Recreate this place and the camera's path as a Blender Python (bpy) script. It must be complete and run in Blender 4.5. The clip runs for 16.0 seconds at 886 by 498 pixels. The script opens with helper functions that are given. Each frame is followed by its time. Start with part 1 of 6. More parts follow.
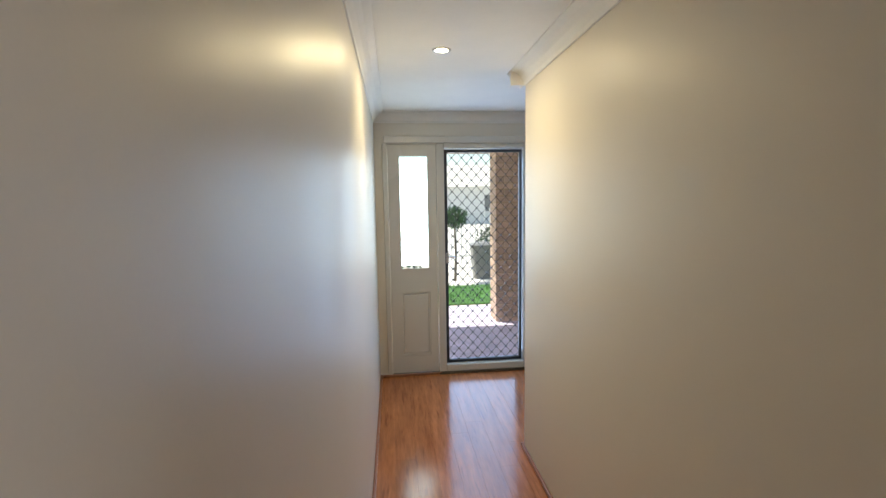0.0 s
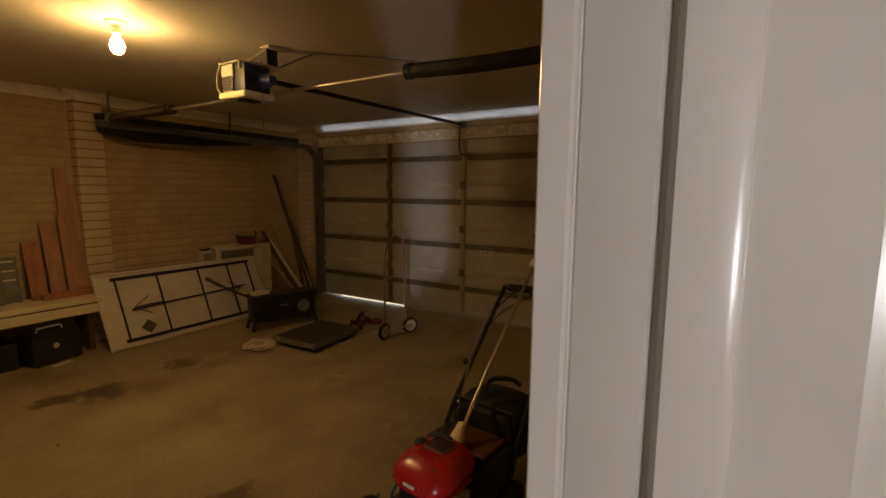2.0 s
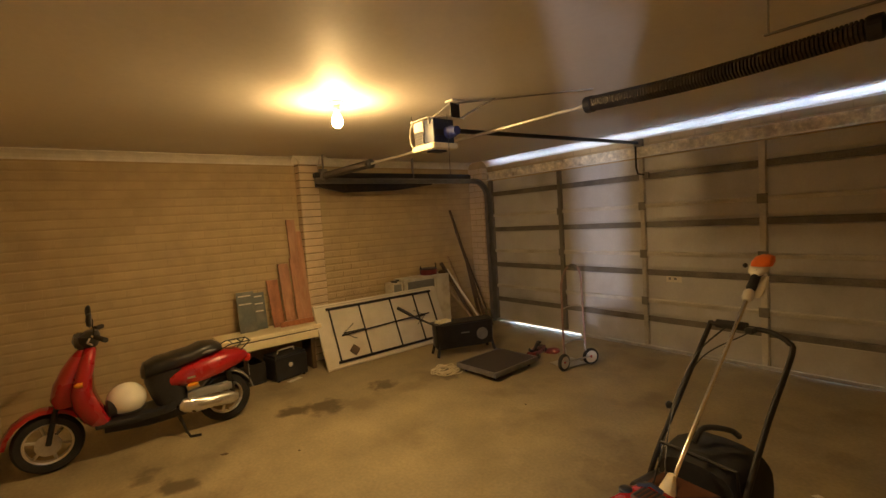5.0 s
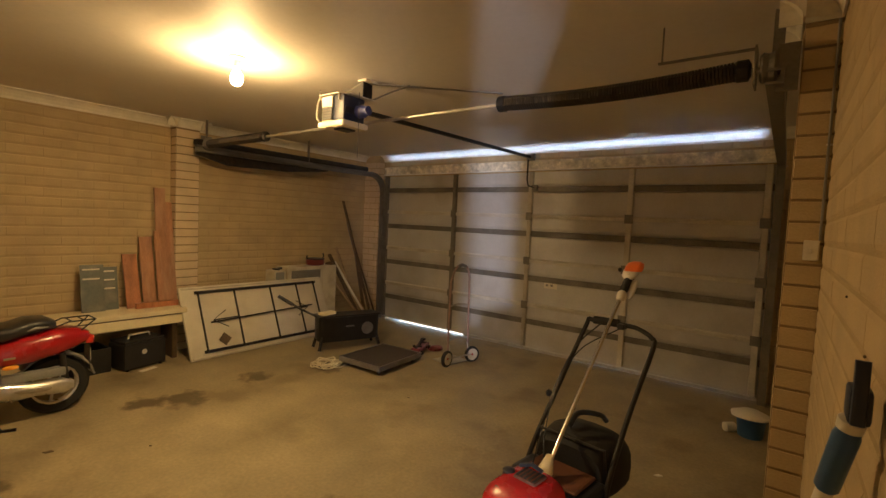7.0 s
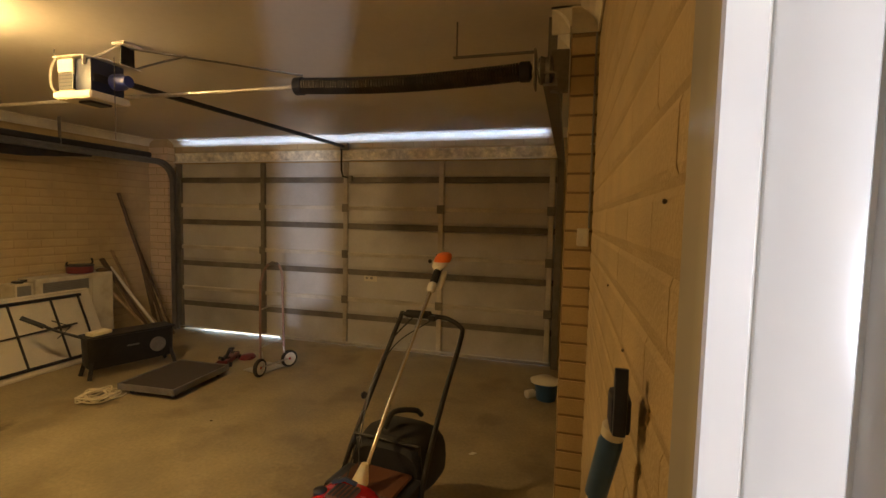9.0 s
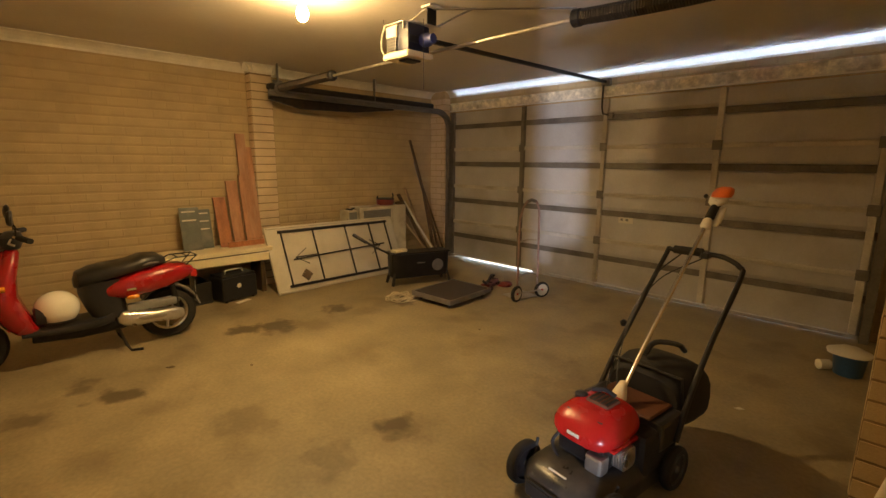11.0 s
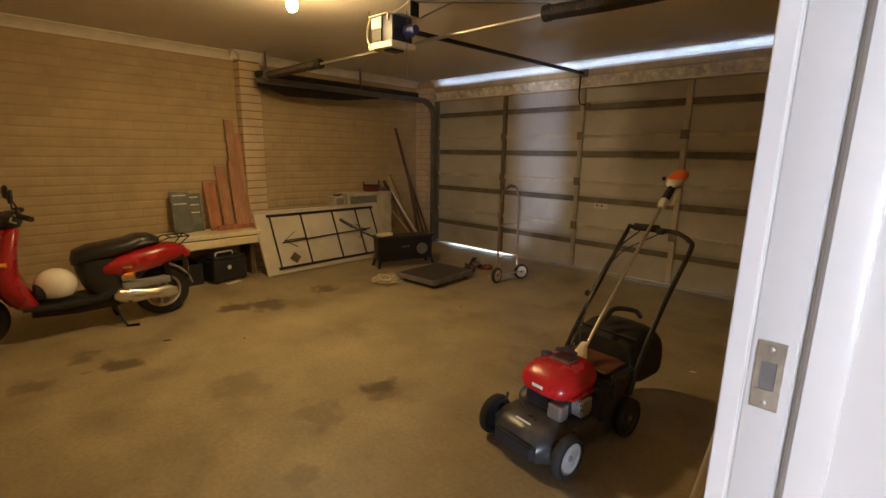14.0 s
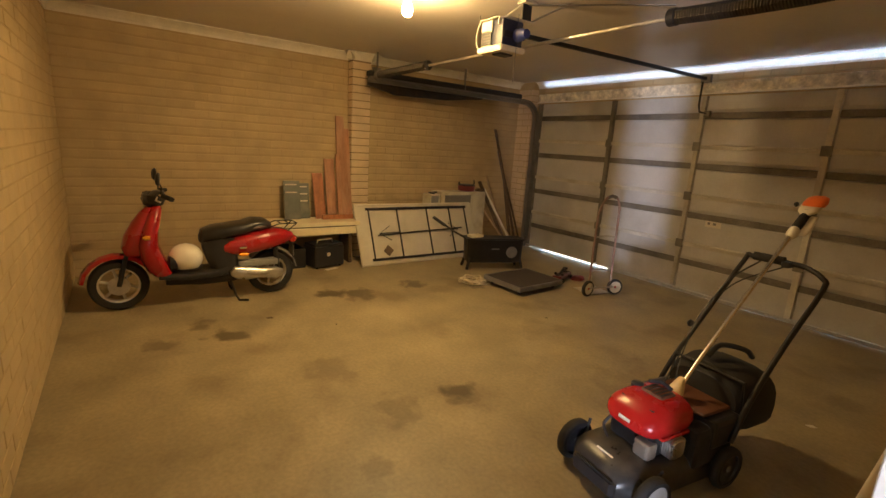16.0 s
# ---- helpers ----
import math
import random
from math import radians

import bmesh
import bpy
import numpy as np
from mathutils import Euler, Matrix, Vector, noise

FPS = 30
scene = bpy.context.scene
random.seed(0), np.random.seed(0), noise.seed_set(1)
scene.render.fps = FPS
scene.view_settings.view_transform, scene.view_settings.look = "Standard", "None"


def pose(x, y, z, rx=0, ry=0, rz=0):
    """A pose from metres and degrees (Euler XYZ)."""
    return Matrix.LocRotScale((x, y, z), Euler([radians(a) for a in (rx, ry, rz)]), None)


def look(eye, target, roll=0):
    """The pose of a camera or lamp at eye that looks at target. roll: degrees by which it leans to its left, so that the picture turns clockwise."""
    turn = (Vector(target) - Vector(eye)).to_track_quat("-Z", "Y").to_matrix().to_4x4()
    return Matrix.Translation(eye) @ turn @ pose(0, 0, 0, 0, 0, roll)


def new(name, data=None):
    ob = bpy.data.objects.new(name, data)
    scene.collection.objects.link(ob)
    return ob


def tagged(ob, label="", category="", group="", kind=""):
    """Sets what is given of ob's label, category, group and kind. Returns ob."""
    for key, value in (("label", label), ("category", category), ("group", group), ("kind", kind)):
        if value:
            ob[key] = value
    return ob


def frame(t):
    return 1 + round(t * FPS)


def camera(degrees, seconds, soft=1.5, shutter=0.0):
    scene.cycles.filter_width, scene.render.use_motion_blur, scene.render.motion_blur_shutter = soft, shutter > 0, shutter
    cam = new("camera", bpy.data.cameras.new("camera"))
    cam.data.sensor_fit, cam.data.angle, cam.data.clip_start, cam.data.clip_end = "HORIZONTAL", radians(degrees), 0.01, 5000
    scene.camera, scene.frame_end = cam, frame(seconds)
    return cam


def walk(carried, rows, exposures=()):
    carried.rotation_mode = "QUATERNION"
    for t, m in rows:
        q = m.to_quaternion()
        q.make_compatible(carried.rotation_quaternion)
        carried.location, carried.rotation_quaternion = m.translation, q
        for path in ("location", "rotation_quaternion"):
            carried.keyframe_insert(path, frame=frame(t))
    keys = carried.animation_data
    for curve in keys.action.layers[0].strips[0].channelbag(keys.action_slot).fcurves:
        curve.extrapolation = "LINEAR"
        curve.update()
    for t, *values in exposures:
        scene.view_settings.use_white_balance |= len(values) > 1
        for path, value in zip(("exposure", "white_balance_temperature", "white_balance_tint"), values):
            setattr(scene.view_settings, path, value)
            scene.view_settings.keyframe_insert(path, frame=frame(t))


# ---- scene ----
cam = camera(88.3, 16.0)
PATH = [
    (0, (0.277, 0.583, 1.643), (0.489, 2.561, 1.434), -0.9),
    (0.5, (0.182, 0.468, 1.632), (0.168, 2.453, 1.388), -1.4),
    (1, (0.18, 0.396, 1.597), (-0.296, 2.325, 1.367), -1.2),
    (1.5, (0.133, 0.300, 1.513), (-0.713, 2.093, 1.254), 0.6),
    (1.6, (0.137, 0.308, 1.499), (-0.769, 2.07, 1.235), 1.2),
    (1.7, (0.141, 0.296, 1.494), (-0.814, 2.035, 1.239), 1.0),
    (2, (0.063, 0.219, 1.512), (-0.972, 1.913, 1.264), 0.5),
    (2.5, (0.024, 0.16, 1.55), (-1.12, 1.795, 1.403), -0.7),
    (3, (0.025, 0.159, 1.604), (-1.146, 1.781, 1.611), -1.8),
    (3.5, (0.012, 0.162, 1.663), (-1.152, 1.786, 1.753), -2.6),
    (4, (0.004, 0.134, 1.659), (-1.277, 1.669, 1.723), -2.9),
    (4.5, (-0.025, 0.108, 1.626), (-1.527, 1.428, 1.572), -3.4),
    (4.7, (0.007, 0.107, 1.614), (-1.562, 1.342, 1.495), -3.6),
    (6.8, (-0.121, 0.003, 1.478), (-1.444, 1.496, 1.323), 2.5),
    (7, (-0.112, 0.051, 1.481), (-1.314, 1.646, 1.364), 2.6),
    (7.5, (-0.130, 0.162, 1.527), (-0.997, 1.964, 1.492), 1.5),
    (8, (-0.143, 0.23, 1.555), (-0.729, 2.14, 1.486), -0.1),
    (8.2, (-0.134, 0.274, 1.555), (-0.599, 2.218, 1.481), -0.1),
    (10.3, (-0.071, 0.11, 1.412), (-0.988, 1.857, 1.08), 3.0),
    (10.5, (-0.089, 0.091, 1.424), (-1.119, 1.767, 1.064), 1.8),
    (11, (-0.119, 0.037, 1.42), (-1.514, 1.42, 1.045), 0.5),
    (11.5, (-0.14, 0.036, 1.426), (-1.667, 1.264, 1.025), 1.8),
    (12, (-0.138, 0.089, 1.404), (-1.639, 1.339, 0.974), 2.5),
    (12.5, (-0.107, 0.086, 1.417), (-1.558, 1.411, 1.044), 2.7),
    (13, (-0.02, -0.004, 1.401), (-1.456, 1.335, 1.018), 2.1),
    (13.5, (0.085, -0.104, 1.378), (-1.313, 1.256, 0.934), 0.5),
    (14, (0.069, -0.099, 1.378), (-1.28, 1.319, 0.966), 0.9),
    (14.5, (-0.015, 0.005, 1.373), (-1.265, 1.528, 1.032), 1.5),
    (15, (-0.059, 0.038, 1.404), (-1.418, 1.467, 1.069), 0.3),
    (15.5, (-0.068, 0.006, 1.414), (-1.534, 1.276, 0.927), 1.3),
    (16, (0.036, -0.096, 1.427), (-1.559, 1.029, 0.99), 3.7),
]

# ---- light and exposure ----
EXPOSURES = [(0.0, 0.55, 6900, 2), (0.5, 0.42, 6900, 2), (1.0, 0.25, 6900, 3), (1.5, 0.2, 6900, 4), (2.0, 0.9, 7600, 6), (2.5, 1.8, 7300, 7), (3.0, 1.95, 7200, 5), (3.5, 1.9, 7300, 5), (4.0, 1.95, 7300, 5), (4.5, 2.35, 6900, 6), (7.0, 2.45, 6050, 5), (8.0, 2.35, 6500, 3), (10.5, 2.5, 6450, 4), (11.5, 2.7, 6300, 4), (12.3, 2.65, 6100, 4), (12.8, 2.5, 5950, 4), (13.6, 2.38, 5800, 4), (14.2, 2.28, 6000, 4), (15.0, 2.58, 6250, 5), (16.0, 2.68, 6200, 5)]
walk(cam, [(t, look(eye, target, roll)) for t, eye, target, roll in PATH], EXPOSURES)

world = bpy.data.worlds.new("world")
scene.world = world
world.use_nodes = True
SUN_EL, SUN_AZ = 60.0, 306.0
wn = world.node_tree
sky = wn.nodes.new("ShaderNodeTexSky")
sky.sky_type, sky.sun_disc = "NISHITA", False
sky.sun_elevation, sky.sun_rotation = radians(SUN_EL), radians(SUN_AZ)
wn.nodes["Background"].inputs["Strength"].default_value = 0.15
wn.links.new(sky.outputs[0], wn.nodes["Background"].inputs["Color"])


def lamp(name, kind, m, power, color, size=0.1, size_y=None):
    d = bpy.data.lights.new(name, kind)
    d.energy, d.color = power, color
    if kind == "AREA":
        d.shape, d.size, d.size_y = "RECTANGLE", size, size_y or size
    elif kind == "SUN":
        d.angle = radians(0.5)
    else:
        d.shadow_soft_size = size
    ob = new(name, d)
    ob.matrix_world = m
    return ob


az, el = radians(SUN_AZ), radians(SUN_EL)
sun_from = (math.sin(az) * math.cos(el) * 50, math.cos(az) * math.cos(el) * 50, math.sin(el) * 50)
lamp("sun", "SUN", look(sun_from, (0, 0, 0)), 5.0, (1.0, 0.95, 0.88))
lamp("garage_bulb_light", "POINT", pose(-2.84, 1.52, 2.262), 1.5, (1.0, 0.66, 0.28), 0.035)
lamp("garage_bulb_lower", "AREA", pose(-2.84, 1.52, 2.218), 4.9, (1.0, 0.66, 0.28), 0.05)
lamp("downlight_light", "AREA", pose(0.55, 3.05, 2.405), 6.0, (1.0, 0.80, 0.50), 0.08)
# added lamp, out of view, that brightens the hall from behind the camera
rear = lamp("added_rear_hall_light", "AREA", pose(0.60, -1.4, 2.405), 5.0, (1.0, 0.80, 0.50), 0.08)
rear.data.spread = radians(80)
lamp("rear_window_light", "AREA", look((4.61, -7.10, 1.30), (-1.2, 1.9, 1.35)), 18.0, (0.60, 0.72, 1.0), 0.34, 1.2)
# low upward lamp added for window glare off the hall floor onto the ceiling
lamp("floor_glare_light", "AREA", look((4.61, -7.10, 0.34), (-1.2, 1.9, 2.40)), 140.0, (0.76, 0.77, 0.94), 0.34, 0.5)
lamp("side_window_light", "AREA", look((5.45, -5.1, 0.62), (0.05, 0.05, 1.6)), 26.0, (0.90, 0.80, 0.92), 0.25, 1.1)
lamp("front_door_light", "AREA", look((1.11, 4.95, 1.1), (1.0, 0.0, 1.1)), 17.0, (0.34, 0.55, 1.0), 0.7, 1.9)
lamp("side_light_light", "AREA", look((0.47, 4.85, 1.54), (0.6, 0.0, 1.2)), 3.5, (0.70, 0.85, 1.0), 0.26, 1.0)
# strip lamp added to brighten the cornice; the wall behind it is closed
gap = lamp("cornice_strip_light", "AREA", look((-2.6, 4.992, 2.252), (-2.6, 4.96, 2.42), 0), 0.52, (0.56, 0.68, 1.0), 4.5, 0.02)
gap.data.spread = radians(50)


# ---- materials ----
def material(name, color, rough=0.6, metal=0.0, vary=0.15, scale=6.0, fine=60.0, bump=0.15, stain=None, stain_scale=1.5, stain_amount=0.5,
             coat=0.0, per_piece=0.0, stretch=(1, 1, 1), stain_lo=0.5, stain_hi=0.7, spots=()):
    m = bpy.data.materials.new(name)
    m.use_nodes = True
    nt = m.node_tree
    n, l = nt.nodes, nt.links
    b = n["Principled BSDF"]
    b.inputs["Metallic"].default_value = metal
    b.inputs["Coat Weight"].default_value = coat
    geo = n.new("ShaderNodeNewGeometry")
    mp = n.new("ShaderNodeMapping")
    mp.inputs["Scale"].default_value = stretch
    l.new(geo.outputs["Position"], mp.inputs["Vector"])

    def noise_at(s, detail=4):
        t = n.new("ShaderNodeTexNoise")
        t.inputs["Scale"].default_value, t.inputs["Detail"].default_value = s, detail
        l.new(mp.outputs[0], t.inputs["Vector"])
        return t.outputs["Fac"]

    def ramp(src, lo, hi, a, c):
        r = n.new("ShaderNodeMapRange")
        r.inputs["From Min"].default_value, r.inputs["From Max"].default_value = lo, hi
        r.inputs["To Min"].default_value, r.inputs["To Max"].default_value = a, c
        l.new(src, r.inputs["Value"])
        return r.outputs[0]

    def mult(x, y):
        q = n.new("ShaderNodeMath")
        q.operation = "MULTIPLY"
        l.new(x, q.inputs[0])
        l.new(y, q.inputs[1])
        return q.outputs[0]

    big, small = noise_at(scale), noise_at(fine, 3)
    value = mult(ramp(big, 0.3, 0.7, 1 - vary, 1 + vary), ramp(small, 0.3, 0.7, 1 - vary * 0.5, 1 + vary * 0.5))
    if per_piece:
        info = n.new("ShaderNodeObjectInfo")
        value = mult(value, ramp(info.outputs["Random"], 0, 1, 1 - per_piece, 1 + per_piece))
        value = mult(value, ramp(geo.outputs["Random Per Island"], 0, 1, 1 - per_piece, 1 + per_piece))
    hsv = n.new("ShaderNodeHueSaturation")
    hsv.inputs["Color"].default_value = (*color, 1)
    l.new(value, hsv.inputs["Value"])
    out = hsv.outputs[0]
    if stain:
        mix = n.new("ShaderNodeMix")
        mix.data_type = "RGBA"
        l.new(ramp(noise_at(stain_scale, 5), stain_lo, stain_hi, 0, stain_amount), mix.inputs["Factor"])
        l.new(out, mix.inputs["A"])
        mix.inputs["B"].default_value = (*stain, 1)
        out = mix.outputs["Result"]
    l.new(out, b.inputs["Base Color"])
    l.new(ramp(big, 0.3, 0.7, max(rough - 0.07, 0.03), min(rough + 0.07, 1)), b.inputs["Roughness"])
    for x, y, r, amount in spots:
        d = n.new("ShaderNodeVectorMath")
        d.operation = "DISTANCE"
        d.inputs[1].default_value = (x, y, 0)
        l.new(geo.outputs["Position"], d.inputs[0])
        wob = n.new("ShaderNodeMath")
        wob.operation = "ADD"
        l.new(d.outputs["Value"], wob.inputs[0])
        l.new(ramp(noise_at(7.0, 5), 0.2, 0.8, -r * 0.7, r * 0.7), wob.inputs[1])
        mix = n.new("ShaderNodeMix")
        mix.data_type = "RGBA"
        l.new(ramp(wob.outputs[0], r * 0.45, r * 0.9, min(amount * 1.2, 0.92), 0.0), mix.inputs["Factor"])
        l.new(out, mix.inputs["A"])
        mix.inputs["B"].default_value = (0.085, 0.06, 0.032, 1)
        out = mix.outputs["Result"]
        l.new(out, b.inputs["Base Color"])
    if bump:
        bp = n.new("ShaderNodeBump")
        bp.inputs["Strength"].default_value, bp.inputs["Distance"].default_value = bump, 0.004
        l.new(small, bp.inputs["Height"])
        l.new(bp.outputs[0], b.inputs["Normal"])
    return m


def glowing(name, color, strength):
    m = bpy.data.materials.new(name)
    m.use_nodes = True
    b = m.node_tree.nodes["Principled BSDF"]
    b.inputs["Emission Color"].default_value = (*color, 1)
    b.inputs["Emission Strength"].default_value = strength
    return m


M = {
    "brick": material("cream_brick", (0.48, 0.368, 0.20), 0.75, vary=0.10, scale=5, fine=140, bump=0.5, per_piece=0.035, stain=(0.33, 0.24, 0.14), stain_scale=2.2, stain_amount=0.3),
    "palebrick": material("pale_pier_brick", (0.60, 0.475, 0.31), 0.75, vary=0.10, scale=5, fine=140, bump=0.5, per_piece=0.05, stain=(0.40, 0.30, 0.20), stain_scale=2.2, stain_amount=0.3),
    # darker mortar copy: shadow in the pier joints is put into the colour
    "mortar_joint_shade": material("joint_shade_mortar", (0.24, 0.175, 0.10), 0.95, vary=0.15, fine=200, bump=0.6),
    "mortar": material("mortar", (0.42, 0.32, 0.175), 0.95, vary=0.1, fine=200, bump=0.6),
    "concrete": material("garage_concrete", (0.295, 0.238, 0.140), 0.50, vary=0.22, scale=2.6, fine=45, bump=0.16, stain=(0.12, 0.085, 0.045), stain_scale=2.3, stain_amount=0.48, stain_lo=0.55, stain_hi=0.70,
                         spots=((-3.93, 1.45, 0.18, 0.8), (-3.80, 1.68, 0.19, 0.8), (-3.90, 2.31, 0.17, 0.75), (-1.92, 1.47, 0.13, 0.75), (-1.95, 1.05, 0.18, 0.35), (-3.32, 0.46, 0.17, 0.7), (-3.35, 0.02, 0.12, 0.5), (-3.62, 0.30, 0.14, 0.6), (-3.6, 2.9, 0.14, 0.5), (-3.75, 3.0, 0.10, 0.6), (-2.5, 0.9, 0.22, 0.3), (-1.3, 2.6, 0.5, 0.3), (-1.55, 0.75, 0.10, 0.3), (-1.1, 1.75, 0.20, 0.4))),
    "ceiling": material("ceiling_paint", (0.66, 0.62, 0.56), 0.62, vary=0.05, scale=2, fine=30, bump=0.03, stain=(0.5, 0.42, 0.32), stain_scale=1.0, stain_amount=0.25),
    "white": material("gloss_white_paint", (0.64, 0.62, 0.57), 0.22, vary=0.012, scale=0.7, fine=40, bump=0.03),
    "wallpaint": material("satin_wall_paint", (0.74, 0.69, 0.60), 0.44, vary=0.012, scale=1.2, fine=240, bump=0.02),
    "hallceil": material("hall_ceiling_paint", (0.84, 0.83, 0.80), 0.7, vary=0.02, bump=0.02),
    "floorwood": material("polished_timber", (0.42, 0.15, 0.055), 0.17, vary=0.22, scale=3, fine=14, bump=0.02, stretch=(9, 0.8, 1), per_piece=0.12, stain=(0.12, 0.035, 0.012), stain_scale=4, stain_amount=0.6, stain_lo=0.6, stain_hi=0.72),
    "quad": material("varnished_quad", (0.33, 0.13, 0.06), 0.35, vary=0.15),
    "steel_door": material("door_sheet_steel", (0.55, 0.54, 0.53), 0.42, metal=0.15, vary=0.08, scale=3, fine=60, bump=0.05, stain=(0.25, 0.21, 0.16), stain_scale=1.3, stain_amount=0.45),
    "galv": material("galvanised_steel", (0.50, 0.47, 0.42), 0.38, metal=0.75, vary=0.15, scale=9, fine=60, bump=0.08),
    "palesteel": material("pale_folded_steel", (0.62, 0.59, 0.53), 0.5, metal=0.15, vary=0.15, scale=6, bump=0.05, stain=(0.30, 0.25, 0.18), stain_scale=3, stain_amount=0.5),
    # dark colour for the shaded emboss of the garage door panels
    "emboss_shade": material("emboss_shade_steel", (0.17, 0.155, 0.135), 0.5, metal=0.3, vary=0.3, scale=5),
    "zinc": material("mottled_zinc_strip", (0.78, 0.72, 0.58), 0.5, metal=0.15, vary=0.28, scale=16, fine=70, bump=0.1, stain=(0.22, 0.17, 0.10), stain_scale=9, stain_amount=0.6),
    "galvhub": material("grey_hub_plastic", (0.42, 0.41, 0.38), 0.45, vary=0.1, scale=12),
    "galv_dark": material("dull_steel", (0.20, 0.185, 0.165), 0.5, metal=0.5, vary=0.2, scale=8),
    "black": material("black_plastic", (0.02, 0.02, 0.022), 0.42, vary=0.2, scale=12, bump=0.1),
    "black_steel": material("black_steel", (0.018, 0.016, 0.015), 0.5, metal=0.3, vary=0.3, scale=14, bump=0.1),
    "spring": material("greased_spring", (0.035, 0.028, 0.02), 0.4, metal=0.6, vary=0.3, scale=20, stain=(0.12, 0.07, 0.03), stain_scale=9, stain_amount=0.4),
    "rubber": material("rubber", (0.018, 0.017, 0.016), 0.8, vary=0.3, scale=20, fine=120, bump=0.3),
    "red": material("red_gloss_paint", (0.34, 0.008, 0.012), 0.26, vary=0.06, scale=5, bump=0.01, coat=0.6),
    "redplastic": material("red_plastic", (0.42, 0.012, 0.012), 0.25, vary=0.08, scale=9, bump=0.03, coat=0.3),
    "orange": material("orange_plastic", (0.75, 0.16, 0.03), 0.4, vary=0.08),
    "offwhite": material("off_white_plastic", (0.72, 0.68, 0.58), 0.4, vary=0.08, scale=9, stain=(0.4, 0.33, 0.22), stain_amount=0.3),
    "cream": material("cream_enamel", (0.80, 0.71, 0.48), 0.4, vary=0.07, scale=5, stain=(0.42, 0.30, 0.15), stain_scale=5, stain_amount=0.3),
    "tabletop": material("table_laminate", (0.62, 0.57, 0.47), 0.45, vary=0.06, scale=5, stain=(0.40, 0.33, 0.22), stain_scale=3, stain_amount=0.35),
    "seat": material("black_vinyl", (0.018, 0.018, 0.018), 0.36, vary=0.2, scale=15, fine=150, bump=0.2),
    "alu": material("cast_aluminium", (0.62, 0.60, 0.56), 0.32, metal=0.85, vary=0.12, scale=12, bump=0.06),
    "chrome": material("chrome", (0.75, 0.74, 0.72), 0.12, metal=1.0, vary=0.04, bump=0.0),
    "helmet": material("white_helmet_shell", (0.82, 0.78, 0.68), 0.15, vary=0.03, bump=0.0, coat=0.5),
    "pinkwood": material("pale_red_hardwood", (0.44, 0.225, 0.125), 0.5, vary=0.22, scale=4, fine=30, bump=0.06, stretch=(4, 4, 0.5), per_piece=0.12, stain=(0.50, 0.33, 0.22), stain_scale=3, stain_amount=0.6),
    "jarrah": material("red_hardwood", (0.33, 0.135, 0.062), 0.4, vary=0.28, scale=4, fine=30, bump=0.06, stretch=(4, 4, 0.5), per_piece=0.2),
    "palewood": material("weathered_timber", (0.36, 0.26, 0.15), 0.7, vary=0.2, scale=5, fine=40, bump=0.15, per_piece=0.2),
    "darkwood": material("dark_timber", (0.10, 0.065, 0.035), 0.65, vary=0.25, scale=6, fine=50, bump=0.2),
    "blue": material("blue_plastic", (0.03, 0.09, 0.22), 0.4, vary=0.1, scale=8),
    "blueplastic": material("dull_blue_plastic", (0.035, 0.05, 0.20), 0.4, vary=0.1, scale=8),
    "smoke": material("smoky_plastic", (0.075, 0.072, 0.068), 0.3, vary=0.1, scale=8),
    "navy": material("navy_plastic", (0.015, 0.022, 0.05), 0.4, vary=0.1, scale=8),
    "amber": material("amber_lens", (0.9, 0.35, 0.03), 0.15, vary=0.03, bump=0.0, coat=0.5),
    "redlens": material("red_lens", (0.5, 0.02, 0.015), 0.15, vary=0.03, bump=0.0, coat=0.5),
    "rope": material("pale_rope", (0.62, 0.54, 0.38), 0.85, vary=0.15, scale=20, fine=200, bump=0.4),
    "greytrim": material("grey_plastic", (0.22, 0.22, 0.21), 0.4, vary=0.1, scale=10),
    "plate": material("worn_steel_plate", (0.46, 0.40, 0.30), 0.38, metal=0.7, vary=0.2, scale=30, bump=0.05, stain=(0.22, 0.16, 0.09), stain_scale=25, stain_amount=0.5),
    "screenblack": material("black_powdercoat", (0.02, 0.02, 0.022), 0.4, vary=0.1),
    # paver colour carries the blue skylight of the open shade
    "paver": material("skylit_mauve_paver", (0.60, 0.54, 0.70), 0.8, vary=0.12, scale=4, fine=90, bump=0.3, per_piece=0.08),
    "pillarbrick": material("brown_face_brick", (0.50, 0.37, 0.29), 0.85, vary=0.15, scale=7, fine=100, bump=0.4, per_piece=0.15),
    "ground": material("street_ground", (0.60, 0.58, 0.54), 0.9, vary=0.1, scale=1.0, fine=20, bump=0.2),
    "grass": material("lawn_green", (0.06, 0.16, 0.035), 0.9, vary=0.3, scale=6, fine=80, bump=0.2, per_piece=0.2),
    "leaf": material("dark_green_leaf", (0.05, 0.11, 0.04), 0.6, vary=0.3, scale=6, per_piece=0.3),
    "bark": material("grey_bark", (0.16, 0.13, 0.10), 0.9, vary=0.3, scale=9, bump=0.4),
    "fence": material("white_painted_steel", (0.78, 0.78, 0.76), 0.4, vary=0.04),
    "cork": material("brown_kickboard", (0.12, 0.045, 0.022), 0.6, vary=0.15),
    "bulb": glowing("bulb_glow", (1.0, 0.60, 0.24), 60.0),
    "led": glowing("downlight_glow", (1.0, 0.90, 0.72), 14.0),
}


